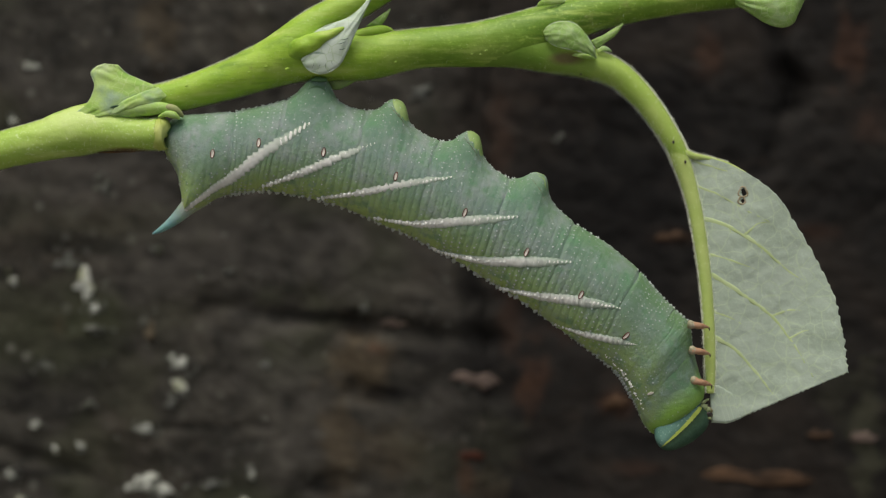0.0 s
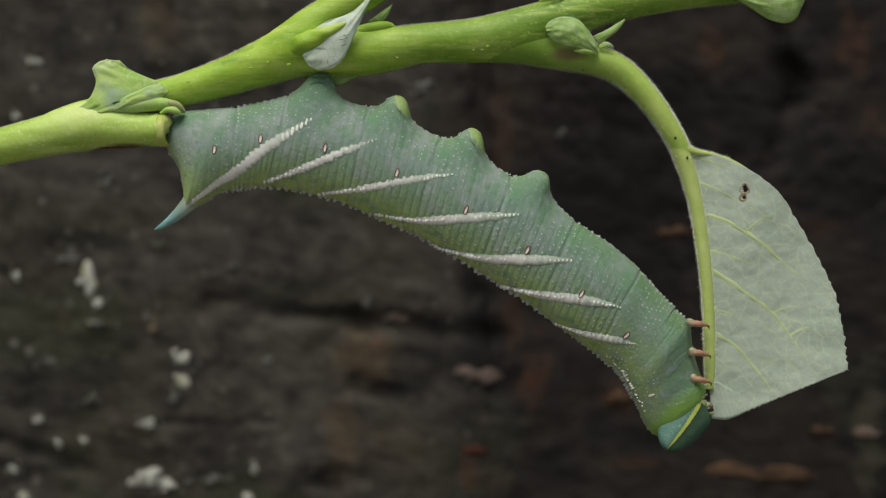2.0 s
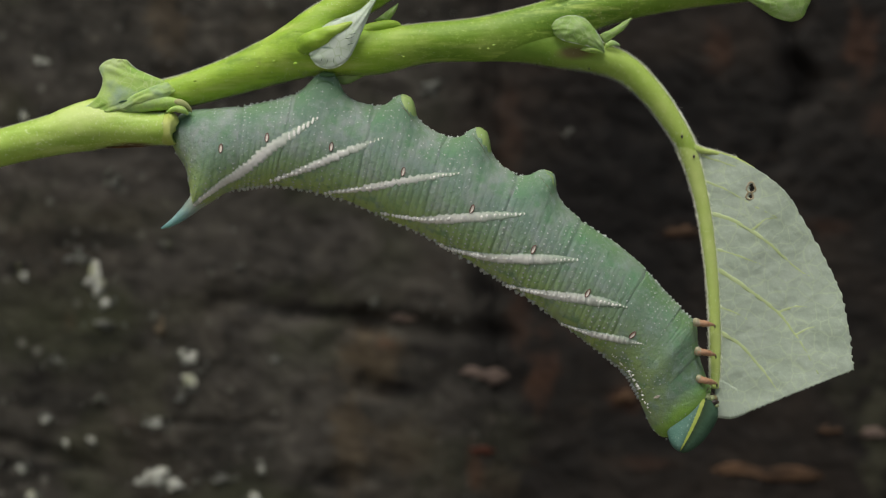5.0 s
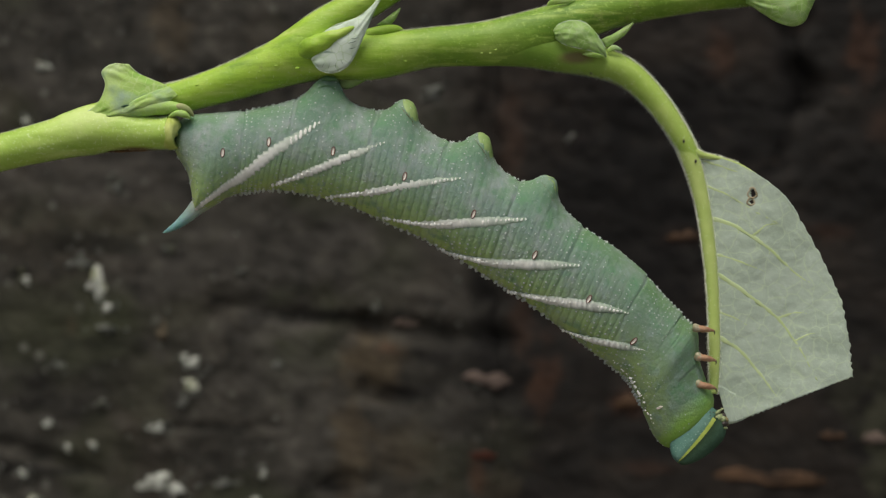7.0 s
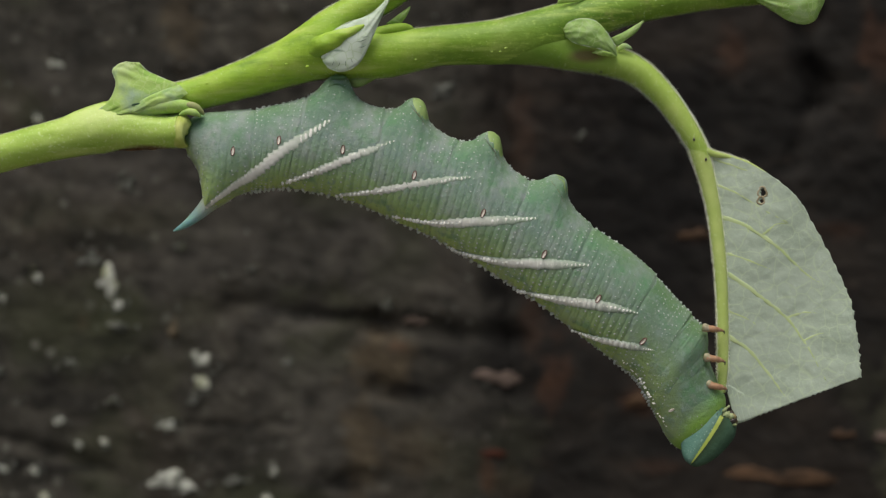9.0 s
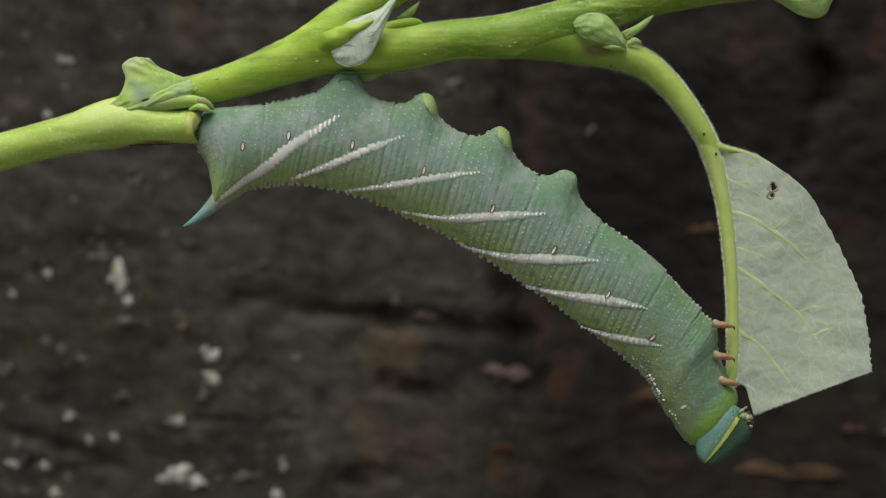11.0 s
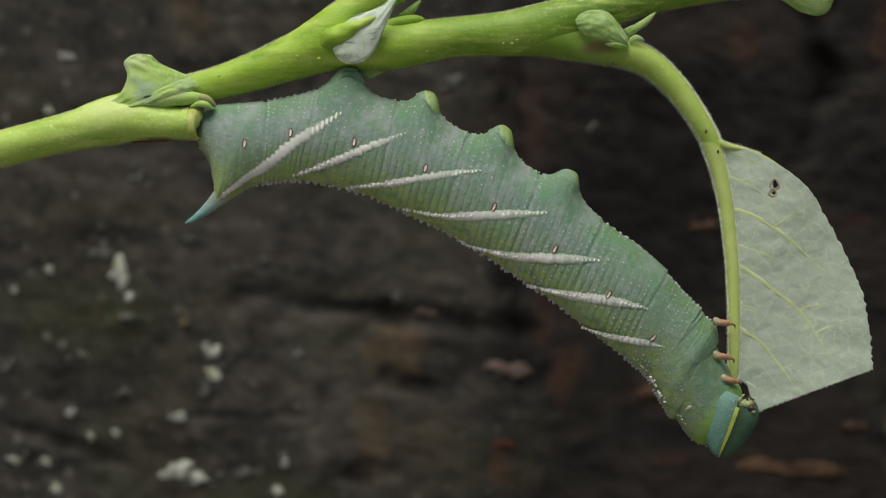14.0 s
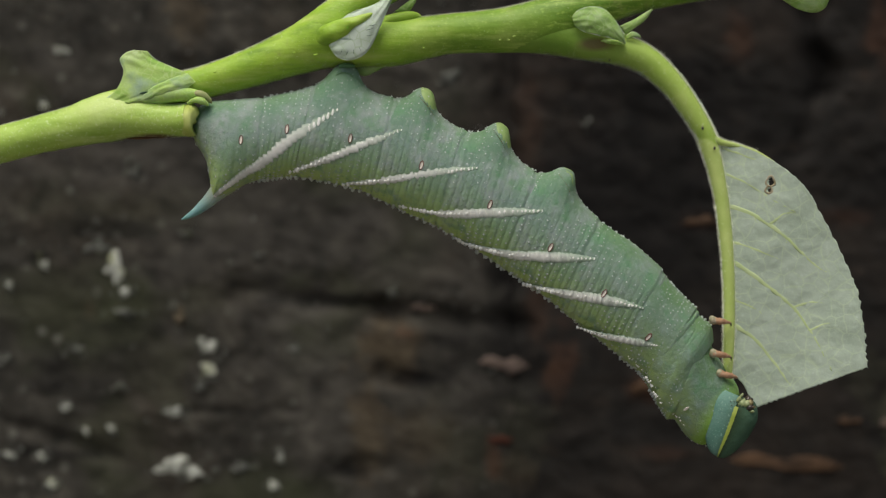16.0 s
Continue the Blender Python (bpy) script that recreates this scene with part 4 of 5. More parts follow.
    tagged(part("fuzz", bm, HAIR, twig, "fine pale hairs"), kind="stuff")
    return twig


# outer edge of the remaining half of the leaf, and its gnawed lower edge
LEAF_EDGE = [(1205, 270, 0), (1255, 279, 6), (1302, 296, 8), (1347, 322, 6), (1382, 354, 2), (1412, 402, -4), (1440, 450, -6), (1462, 492, -4), (1479, 530, 0), (1487, 566, 4), (1495, 604, 6), (1498, 636, 6), (1502, 659, 4)]
LEAF_INNER = [(1200, 276, 0), (1216, 320, 0), (1228, 372, 0), (1240, 430, 0), (1247, 490, 0), (1253, 550, 0), (1257, 610, 0), (1259, 662, 0), (1264, 684, 0), (1285, 700, 0), (1306, 742, 1)]
VEINS = [
    [(1224, 284), (1270, 298), (1310, 312), (1342, 330)], [(1226, 328), (1275, 346), (1320, 372), (1372, 398), (1400, 428)],
    [(1238, 385), (1290, 402), (1345, 436), (1398, 482), (1430, 500)], [(1244, 448), (1290, 460), (1340, 478), (1372, 500)],
    [(1252, 482), (1305, 515), (1365, 560), (1405, 610), (1440, 668)], [(1258, 594), (1300, 618), (1340, 662), (1376, 708)],
    [(1365, 560), (1395, 550), (1425, 553), (1440, 580)],
    [(1318, 415), (1345, 395), (1372, 392)], [(1262, 552), (1300, 566), (1330, 590)], [(1398, 600), (1430, 585), (1470, 588)],
    [(1290, 402), (1300, 440), (1296, 462)], [(1345, 436), (1352, 470), (1340, 500), (1338, 536)], [(1305, 515), (1306, 545), (1296, 566)], [(1330, 590), (1350, 600), (1380, 585)],
    [(1300, 618), (1318, 600), (1332, 592)], [(1340, 662), (1372, 640), (1405, 610)], [(1425, 553), (1448, 545), (1476, 552)], [(1398, 482), (1416, 520), (1425, 553)], [(1275, 346), (1284, 372), (1280, 398)], [(1262, 640), (1290, 660), (1312, 690)],
]


# lines of the successive bites, from the stalk's end to the lower edge
BITES = [((1256, 678), (1259, 748)), ((1262, 680), (1284, 750)), ((1270, 682), (1291, 748)), ((1280, 688), (1298, 746)), ((1293, 696), (1309, 741))]
BITE_TIMES = [5.4, 9.8, 10.6, 14.05]


def leaf_w(u, v):
    return 3.5 * math.sin((u + 0.6 * v) / 52.0) * min(1.0, (u - 1200) / 160.0) + 2 * noise.noise(Vector((u / 40.0, v / 40.0, 1.0))) + 0.8 * noise.noise(Vector((u / 14.0, v / 14.0, 3.0)))


def build_leaf(twig):
    n, m = 150, 84
    inner, outer = curve_points(LEAF_INNER, n), curve_points(LEAF_EDGE, n)
    bm = bmesh.new()
    front, back = {}, {}
    for i in range(n):
        for j in range(m):
            f = j / (m - 1)
            u, v = inner[i][0] * (1 - f) + outer[i][0] * f, inner[i][1] * (1 - f) + outer[i][1] * f
            if j == m - 1:
                u += 2.2 * noise.noise(Vector((i * 0.35, 2, 0))) + (3.2 * (0.5 - (i * 0.155) % 1.0) if 45 < i < 145 else 1.0 * noise.noise(Vector((i * 0.9, 5, 0))))
            if i == n - 1:
                v += 3.0 * noise.noise(Vector((j * 0.5, 7, 0))) + 2.0 * noise.noise(Vector((j * 1.3, 4, 0)))
            w = leaf_w(u, v)
            front[i, j], back[i, j] = bm.verts.new(at(u, v, w - 1.2)), bm.verts.new(at(u, v, w + 1.2))

    def gone(i, j):
        p = front[i, j].co
        u, v = p.x / U + 784, 441 - (p.z - HEIGHT) / U
        return ((u - 1315) / 5.5) ** 2 + ((v - 340) / 7) ** 2 < 1 or ((u - 1313) / 4.0) ** 2 + ((v - 355) / 4.5) ** 2 < 1

    keep = {(i, j) for i in range(n - 1) for j in range(m - 1) if not gone(i, j)}
    for i, j in keep:
        bm.faces.new([front[a, b] for a, b in ((i, j), (i + 1, j), (i + 1, j + 1), (i, j + 1))]).smooth = True
        bm.faces.new([back[a, b] for a, b in ((i, j), (i, j + 1), (i + 1, j + 1), (i + 1, j))]).smooth = True
        for (a, b), (c, d), near in (((i, j), (i + 1, j), (i, j - 1)), ((i + 1, j), (i + 1, j + 1), (i + 1, j)), ((i + 1, j + 1), (i, j + 1), (i, j + 1)), ((i, j + 1), (i, j), (i - 1, j))):
            if near not in keep:
                bm.faces.new((front[a, b], back[a, b], back[c, d], front[c, d]))
    bmesh.ops.delete(bm, geom=[v for v in bm.verts if not v.link_faces], context="VERTS")
    leaf = part("leaf_blade", bm, BLADE, twig, "pale grey-green leaf underside, half eaten, with a small hole", LEAF_PIVOT)
    bm = bmesh.new()
    tube(bm, MIDRIB_LINE, 90, 18, 0.03)
    part("midrib", bm, MIDRIB, leaf, "yellow-green midrib")
    for k, line in enumerate(VEINS):
        bm = bmesh.new()
        big = k in (2, 4, 5)
        rows = [(u, v, leaf_w(u, v) - 1.2, (4.8 if big else 3.0 if k < 10 else 1.8) * (1 - 0.65 * i / (len(line) - 1))) for i, (u, v) in enumerate(line)]
        pts = curve_points(rows, 30)
        tube(bm, [(u, v, leaf_w(u, v) - 0.9, r * (1 + 0.25 * noise.noise(Vector((u / 9, v / 9, 2))))) for u, v, _, r in pts], 60, 10, 0.1, 0.16)
        part("vein", bm, VEIN, leaf)
    for u, v, a, b in ((1315, 340, 7.5, 9), (1313, 355, 6, 6.5)):
        bm = bmesh.new()
        ring = [(u + a * math.cos(t) * (1 + 0.2 * math.sin(3 * t)), v + b * math.sin(t), leaf_w(u, v) - 1.5, 1.7) for t in [2 * math.pi * i / 12 for i in range(13)]]
        tube(bm, ring, 36, 8, 0.3, 0.5)
        part("hole_rim", bm, CREAM, leaf, "dry cream rim of a small hole")
    # rolled rim at the top of the blade
    bm = bmesh.new()
    tube(bm, [(1203, 268, -6, 9), (1225, 276, -4, 6), (1255, 281, 4, 4), (1290, 291, 7, 3), (1320, 306, 6, 1.6)], 30, 10, 0.05)
    part("rolled_rim", bm, MIDRIB, leaf)
    # the last corner of the blade, gnawed off bite by bite
    morsels = []
    for (a, b), (c, d) in zip(BITES, BITES[1:]):
        bm = bmesh.new()
        grid = []
        for i in range(13):
            row = []
            for j in range(7):
                f, g = i / 12, j / 6
                u = (a[0] * (1 - f) + b[0] * f) * (1 - g) + (c[0] * (1 - f) + d[0] * f) * g
                v = (a[1] * (1 - f) + b[1] * f) * (1 - g) + (c[1] * (1 - f) + d[1] * f) * g
                row.append(at(u + 2.5 * g, v, leaf_w(u, v) - 0.6 + 0.15 * len(morsels)))
            grid.append(row)
        sheet(bm, grid, 2.2 * U)
        mid = at((a[0] + d[0]) / 2, (a[1] + d[1]) / 2, 0)
        morsels.append(part("leaf_morsel", bm, BLADE, leaf, "bite of leaf at the gnawed edge", mid))
    rng = random.Random(8)
    bm = bmesh.new()
    hairs(bm, MIDRIB_LINE, 6000, rng, (2, 6))
    hairs(bm, [(1203, 268, -6, 9), (1225, 276, -4, 6), (1255, 281, 4, 4), (1290, 291, 7, 3)], 700, rng, (2, 6))
    tagged(part("fuzz", bm, HAIR, leaf, "fine pale hairs"), kind="stuff")
    return leaf, morsels


# ---- the caterpillar ----
# belly line (upper, as it hangs) and back line, from the tail to the head
BELLY = [(288, 222), (318, 206), (362, 201), (415, 196), (505, 184), (575, 188), (648, 201), (708, 220), (775, 251), (835, 279), (902, 319), (962, 352), (1017, 394), (1075, 432), (1132, 480), (1166, 518), (1196, 548), (1221, 572), (1226, 612), (1235, 652), (1247, 690), (1240, 722)]
BACK = [(282, 258), (312, 304), (350, 358), (405, 346), (470, 339), (540, 350), (612, 370), (668, 394), (728, 420), (788, 452), (845, 486), (897, 518), (950, 553), (1005, 592), (1055, 630), (1086, 655), (1103, 677), (1116, 702), (1127, 724), (1136, 745), (1148, 762), (1168, 776)]
DENSE = 40
BELLY_D = curve_points(BELLY, (len(BELLY) - 1) * DENSE + 1)
BACK_D = curve_points(BACK, (len(BACK) - 1) * DENSE + 1)


def section(s):
    x = min(max(s, 0.0), len(BELLY) - 1.0) * DENSE
    i = min(int(x), len(BELLY_D) - 2)
    f = x - i
    return BELLY_D[i] * (1 - f) + BELLY_D[i + 1] * f, BACK_D[i] * (1 - f) + BACK_D[i + 1] * f


def skin(s, phi, k=1.0):
    """A point of the body at station s; phi 0 is the belly, pi the back, between them the flank that faces the camera."""
    a, b = section(s)
    c, h = (a + b) / 2, (a - b) / 2
    q = c + h * math.cos(phi) * k
    deep = 0.74 * math.hypot(*h)
    q = q + h / math.hypot(*h) * proleg_bulge(s, phi) * min(1.0, k * k)
    x = abs(s - 1.85) / 0.9
    if x < 1:           # the foot of the tail horn
        q = q + np.array((-0.64, 0.77)) * 30 * (1 - x) ** 1.5 * ((1 - math.cos(phi)) / 2) ** 4 * min(1.0, k * k)
    return at(q[0], q[1], -deep * math.sin(phi) * k)


# prolegs: station, height, half width in stations on the tail side and on the head side
PROLEGS = [(4.70, 52, 0.72, 0.72), (6.83, 42, 0.74, 0.50), (8.89, 45, 0.70, 0.49), (10.74, 39, 0.68, 0.47)]


def proleg_bulge(s, phi):
    """How far the skin stands out into the stubby legs of the belly."""
    out = 0.0
    for s0, tall, tailward, headward in PROLEGS:
        x = (s - s0) / (tailward if s < s0 else headward)
        y = (math.remainder(phi - 0.36, 2 * math.pi)) / 0.8
        d = math.sqrt(x * x + y * y)
        if d < 3:
            out += tall * (0.58 / (1 + (d / 0.6) ** 5) + 0.42 * math.exp(-(d / 1.0) ** 2))
    return out


def skin_frame(s, phi):
    p = skin(s, phi)
    ds = skin(min(s + 0.05, 20.99), phi) - skin(max(s - 0.05, 0.01), phi)
    dp = skin(s, phi + 0.05) - skin(s, phi - 0.05)
    n = ds.cross(dp).normalized()
    a, b = section(s)
    c = (a + b) / 2
    if n.dot(p - at(c[0], c[1], 0)) < 0:
        n = -n
    return p, n, ds.normalized()


def find(u, v):
    """Station and angle of the flank point at (u, v) of the plan."""
    goal = p = np.array((u, v), float)
    for _ in range(4):
        s, phi = find_plain(p)
        a, b = section(s)
        h = a - b
        p = goal - h / np.hypot(*h) * proleg_bulge(s, phi)
    return find_plain(p)


def find_plain(p):
    best = None
    for i in range(0, len(BELLY_D), 4):
        a, b = BELLY_D[i], BACK_D[i]
        h = (a - b) / 2
        length = np.hypot(*h)
        off = p - (a + b) / 2
        q = off.dot(h) / length ** 2
        d = abs(off[0] * h[1] - off[1] * h[0]) / length + max(0, abs(q) - 1) * length
        if best is None or d < best[0]:
            best = (d, i / DENSE, q)
    return best[1], math.acos(max(-0.985, min(0.985, best[2])))


# name of the part, first and last station, its shift (u, v) and turn when the leaf is gnawed down
SEGMENTS = [
    ("tail_segment", 0.0, 3.0, 0, 0, 0.0), ("body_segment", 3.0, 4.0, 0, 0, 0.0), ("body_segment", 4.0, 6.0, -2, 0, 0.6), ("body_segment", 6.0, 8.0, -3.5, 4, 1.9),
    ("body_segment", 8.0, 10.0, -4, 9, 2.4), ("body_segment", 10.0, 12.0, -6, 15, 2.3), ("body_segment", 12.0, 14.0, -8, 21, 1.6), ("body_segment", 14.0, 16.0, -10, 24, -2.0),
    ("thorax_segment", 16.0, 17.1, -8, 31, -4.0), ("thorax_segment", 17.1, 18.2, -9, 32, -8.0), ("neck_segment", 18.2, 21.0, 6, 38, -14.0),
]
STRIPES = {
    1: ([(338, 356), (400, 322), (468, 270), (546, 219)], 7.0), 2: ([(462, 331), (530, 308), (600, 278), (662, 253)], 5.2),
    3: ([(562, 351), (632, 343), (712, 327), (800, 314)], 5.8), 4: ([(662, 385), (740, 397), (820, 392), (918, 384)], 6.6),
    5: ([(762, 441), (850, 462), (935, 464), (1012, 464)], 6.6), 6: ([(888, 511), (960, 526), (1022, 533), (1098, 546)], 6.6),
    7: ([(982, 573), (1030, 591), (1080, 602), (1128, 611)], 5.2), }
# irregular white tubercles that carry the line on over the thorax
TUBERCLES = {7: [(1070, 627), (1085, 640), (1095, 652)], 8: [(1098, 655), (1105, 663), (1110, 672)], 9: [(1112, 676), (1119, 687), (1124, 697)], 10: [(1127, 701), (1133, 713), (1138, 726)]}
SPIRACLES = {0: (376, 272, 6), 1: (457, 253, 5), 2: (576, 270, 8), 3: (703, 313, 14), 4: (823, 377, 20), 5: (933, 447, 24), 6: (1028, 522, 28), 7: (1107, 594, 44), 10: (1152, 697, 66)}


def segment_centre(s0, s1):
    if s1 > 20.5:
        return at(1160, 702, 0)
    a, b = section((s0 + s1) / 2)
    c = (a + b) / 2
    return at(c[0], c[1], 0)


def build_segment(i, thing, rng):
    name, s0, s1, *_ = SEGMENTS[i]
    first, last = i == 0, i == len(SEGMENTS) - 1
    rings_n = 10 if 1.2 < s1 - s0 < 2.5 and s0 < 16 else 8 if s0 < 16 else 5
    lap = 0.2 if s0 < 16 else 0.6 if not last else 1.0
    n, sides = (110, 72)
    bm = bmesh.new()
    flank, front, collar = (bm.verts.layers.float.new(x) for x in ("flank", "front", "collar"))
    rings = []
    for a in range(n):
        s = (s0 - (0 if first else lap)) + (s1 - s0 + (0 if first else lap) + (0 if last else lap)) * a / (n - 1)
        x = (s - s0) / (s1 - s0)
        groove = 0.019 if s0 < 14 else 0.004 if s0 < 16 else 0.0012
        k = 1.0 - groove * (1 - abs(math.sin(math.pi * rings_n * x))) ** 2
        if (x < 0 and not first) or (x > 1 and not last):
            k -= (0.06 if s0 < 16 else 0.22 if x > 1 and s1 > 18 else 0.04) * (max(-x, x - 1) * (s1 - s0) / lap)
        if first and s < 0.5:
            k *= 0.35 + 0.65 * math.sqrt(s / 0.5)
        if last and s > 20.4:
            k *= 1 - 0.3 * ((s - 20.4) / 0.6) ** 2
        ring = []
        for j in range(sides):
            phi = 2 * math.pi * j / sides
            kk = k + groove * (1 - abs(math.sin(math.pi * rings_n * x))) ** 2 * max(0.0, math.cos(phi) + 0.25) * 0.75
            xx = x + (0.03 if s0 < 16 else 0.09) * noise.noise(Vector((phi * 1.7, i * 3.1, 0.5)))
            edge = min(abs(xx) if not first else 1, abs(1 - xx) if not last else 1)
            belly = max(0.0, math.cos(phi))
            kk -= ((0.020 if s0 < 16 else 0.004) + (0.03 if s0 < 16 else 0.012) * belly) * math.exp(-(edge / 0.028) ** 2) * max(0.1, 0.65 + 0.9 * noise.noise(Vector((phi * 2.3, i * 1.7, 8.5))))
            if s0 >= 14:          # soft irregular creases running in from the belly
                for c, seed in ((0.35, 2.2), (0.72, 6.1)):
                    path = c + 0.28 * noise.noise(Vector((phi * 1.3, i * 2.1, seed)))
                    kk -= 0.016 * math.exp(-((x - path) / 0.05) ** 2) * max(0.0, noise.noise(Vector((phi * 1.1, i * 4.7, seed + 3))) + 0.55 * belly)
            p = skin(s, phi, kk)
            p += (p - skin(s, phi, 0)) * (0.014 * noise.noise(p * 300) + (0.02 if s0 < 16 else 0.03) * noise.noise(p * (110 if s0 < 16 else 150)) + 0.006 * noise.noise(p * 1500))
            v = bm.verts.new(p)
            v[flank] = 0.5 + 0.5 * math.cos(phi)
            v[front] = min(1.0, max(0.0, (s - 10.5) / 6.5))
            v[collar] = 0.85 * min(1.0, max(0.0, (s - 19.1 + 0.4 * noise.noise(p * 400)) / 1.0))
            ring.append(v)
        rings.append(ring)
    for r0, r1 in zip(rings, rings[1:]):
        for j in range(sides):
            bm.faces.new((r0[j], r1[j], r1[(j + 1) % sides], r0[(j + 1) % sides])).smooth = True
    bm.faces.new(rings[0])
    bm.faces.new(rings[-1][::-1])
    centre = segment_centre(s0, s1)
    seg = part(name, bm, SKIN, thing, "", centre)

    # pale granules in rows along the annulets
    bm = bmesh.new()
    for r in range(rings_n):
        s = s0 + (s1 - s0) * (r + 0.5) / rings_n
        a, b = section(s)
        half = np.hypot(*(a - b)) / 2
        step = 10.5 / half
        phi = 0.05 + (r % 2) * 0.5 * step
        while phi < math.pi + 0.12:
            f = phi + rng.uniform(-0.16, 0.16) * step
            back = max(0.0, -math.cos(f))
            if rng.random() < (0.82 if i < 7 else 0.6 if i < 8 else 0.42 if i < 10 else 0.25):
                p, nn, ds = skin_frame(s + rng.uniform(-0.012, 0.012) * (s1 - s0), f)
                bead(bm, p - nn * 0.15 * U, nn, rng.uniform(0.9, 1.7) * (1 if i < 8 else 0.75) * (1 + 0.6 * back ** 2) * U, 0.30)
            phi += step
    for r in range(rings_n):            # toothed outline of back and belly
        s = s0 + (s1 - s0) * (r + 0.5) / rings_n
        for f, big in ((math.pi + rng.uniform(-0.1, 0.1), 4.2 if i < 6 else 3.7), (math.pi - 0.2 + rng.uniform(-0.08, 0.08), 3.4 if i < 6 else 2.6), (rng.uniform(-0.1, 0.1), 1.9), (rng.uniform(-0.2, 0.2), 1.5), (rng.uniform(-0.2, 0.2), 1.4), (rng.uniform(-0.3, 0.3), 1.2)):
            p, nn, ds = skin_frame(s + rng.uniform(-0.03, 0.03) * (s1 - s0), f)
            bead(bm, p - nn * 0.3 * big * U, nn, rng.uniform(0.75, 1.1) * big * (0.6 if i == 0 else 1.1 if i < 9 else 0.6) * U, 1.4)
    tagged(part("granulation", smooth(bm), GRAIN, seg, "tiny pale granules", centre), kind="stuff")

    if i in STRIPES:
        line, wide = STRIPES[i]
        bm = bmesh.new()
        pts = curve_points(line, 200)
        run = np.concatenate([[0], np.cumsum(np.hypot(*np.diff(pts, axis=0).T))])
        total = run[-1]
        # a low fading band under the row of tubercles
        cream = bm.verts.layers.float.new("cream")
        lines = []
        for a in range(70):
            f = a / 69
            q, q1 = pts[int(f * 197)], pts[int(f * 197) + 2]
            p, nn, _ = skin_frame(*find(*q))
            run_dir = (at(*q1) - at(*q)).normalized()
            side = nn.cross(run_dir).normalized()
            half = wide * (1.6 if i == 1 else 1.5) * (0.25 + 0.75 * min(1.0, 2.2 * f + 0.2, 4.5 * (1 - f))) * (1 + 0.22 * noise.noise(Vector((f * total / 7.0, i, 0.3))))
            tall = (1.5 if i == 1 else 1.1) * min(1.0, 3 * f + 0.2, 4 * (1 - f)) + 0.25
            tall *= 1 + (0.12 if i == 1 else 0.3) * math.sin(f * total * 0.62)
            line_v = []
            for o, h in ((-1, -0.6), (-0.8, 0.35), (-0.4, 0.85), (0, 1), (0.4, 0.85), (0.8, 0.35), (1, -0.6)):
                v = bm.verts.new(p + side * (o * half * U) + nn * ((h * tall - (o * half) ** 2 / 150) * U))
                v[cream] = min(1.0, 9 * f + 0.2, 2.4 * (1 - f)) * max(0.0, 1 - abs(o) ** 3.0)
                line_v.append(v)
            lines.append(line_v)
        for r0, r1 in zip(lines, lines[1:]):
            for j in range(6):
                bm.faces.new((r0[j], r0[j + 1], r1[j + 1], r1[j]))
        band = set(bm.verts)
        d = 0.0
        while d < total:
            q = pts[int(np.searchsorted(run, d))]
            f = d / total
            r = wide * (0.42 + 0.58 * math.sin(math.pi * min(1, f * 1.35 + 0.12) ** 1.0) ** 0.6 if f < 0.66 else 1.0 - 0.6 * ((f - 0.66) / 0.34) ** 2)
            r = max(r * (0.85 if i == 1 else 0.9), 1.4) * rng.uniform(0.85, 1.12)
            s, phi = find(*q)
            p, nn, ds = skin_frame(s, phi)
            if i == 1:
                bead(bm, p + nn * 0.5 * U, nn, r * 1.05 * U, 0.16, ds, 0.6)
            else:
                point = max(0.0, 1 - 1.6 * f) if i < 8 else 0.6
                rr = r * rng.uniform(0.6, 1.1) * (0.7 + 0.5 * point)
                bead(bm, p + nn * 0.4 * U + ds * rng.uniform(-1, 1) * U, nn, rr * U, 0.32 + 0.6 * point, ds, 0.8)
            d += max(3.0, r * (0.8 if i == 1 else 1.25)) * rng.uniform(0.8, 1.25)
        for v in bm.verts:
            if v not in band:
                v[cream] = 1.0
        part("oblique_stripe", smooth(bm), STRIPE, seg, "raised cream-white oblique stripe", centre)

    if i in TUBERCLES:
        bm = bmesh.new()
        cream = bm.verts.layers.float.new("cream")
        pts = curve_points(TUBERCLES[i], 60)
        d = 0
        while d < 60:
            s, phi = find(*pts[d])
            p, nn, ds = skin_frame(s + rng.uniform(-0.03, 0.03), phi + rng.uniform(-0.07, 0.07))
            bead(bm, p - nn * 0.3 * U, nn, rng.uniform(1.2, 2.8) * (0.8 if i == 10 else 1) * U, rng.uniform(0.9, 1.6), ds, rng.uniform(0.6, 1.1))
            d += rng.randint(5, 11)
        for v in bm.verts:
            v[cream] = 1.0
        part("white_tubercles", smooth(bm), STRIPE, seg, "irregular row of white tubercles", centre)

    if i in SPIRACLES:
        u, v, lean = SPIRACLES[i]
        s, phi = find(u, v)
        p, nn, ds = skin_frame(s, phi)
        up = Vector((math.sin(radians(lean)), 0, math.cos(radians(lean))))
        up = (up - nn * up.dot(nn)).normalized()
        side = nn.cross(up)
        bm = bmesh.new()
        loops = []
        a0, b0 = (8.4, 3.8) if i < 10 else (6.0, 2.0)
        for k, h in ((1.0, 0.0), (0.94, 1.4), (0.72, 1.6), (0.60, 0.7)):
            loops.append([bm.verts.new(p + (up * math.cos(t) * (a0 - b0 * (1 - k)) + side * math.sin(t) * b0 * k) * U + nn * h * U) for t in [2 * math.pi * j / 18 for j in range(18)]])
        for r0, r1 in zip(loops, loops[1:]):
            for j in range(18):
                bm.faces.new((r0[j], r0[(j + 1) % 18], r1[(j + 1) % 18], r1[j]))
        bm.faces.new(loops[-1]).material_index = 1
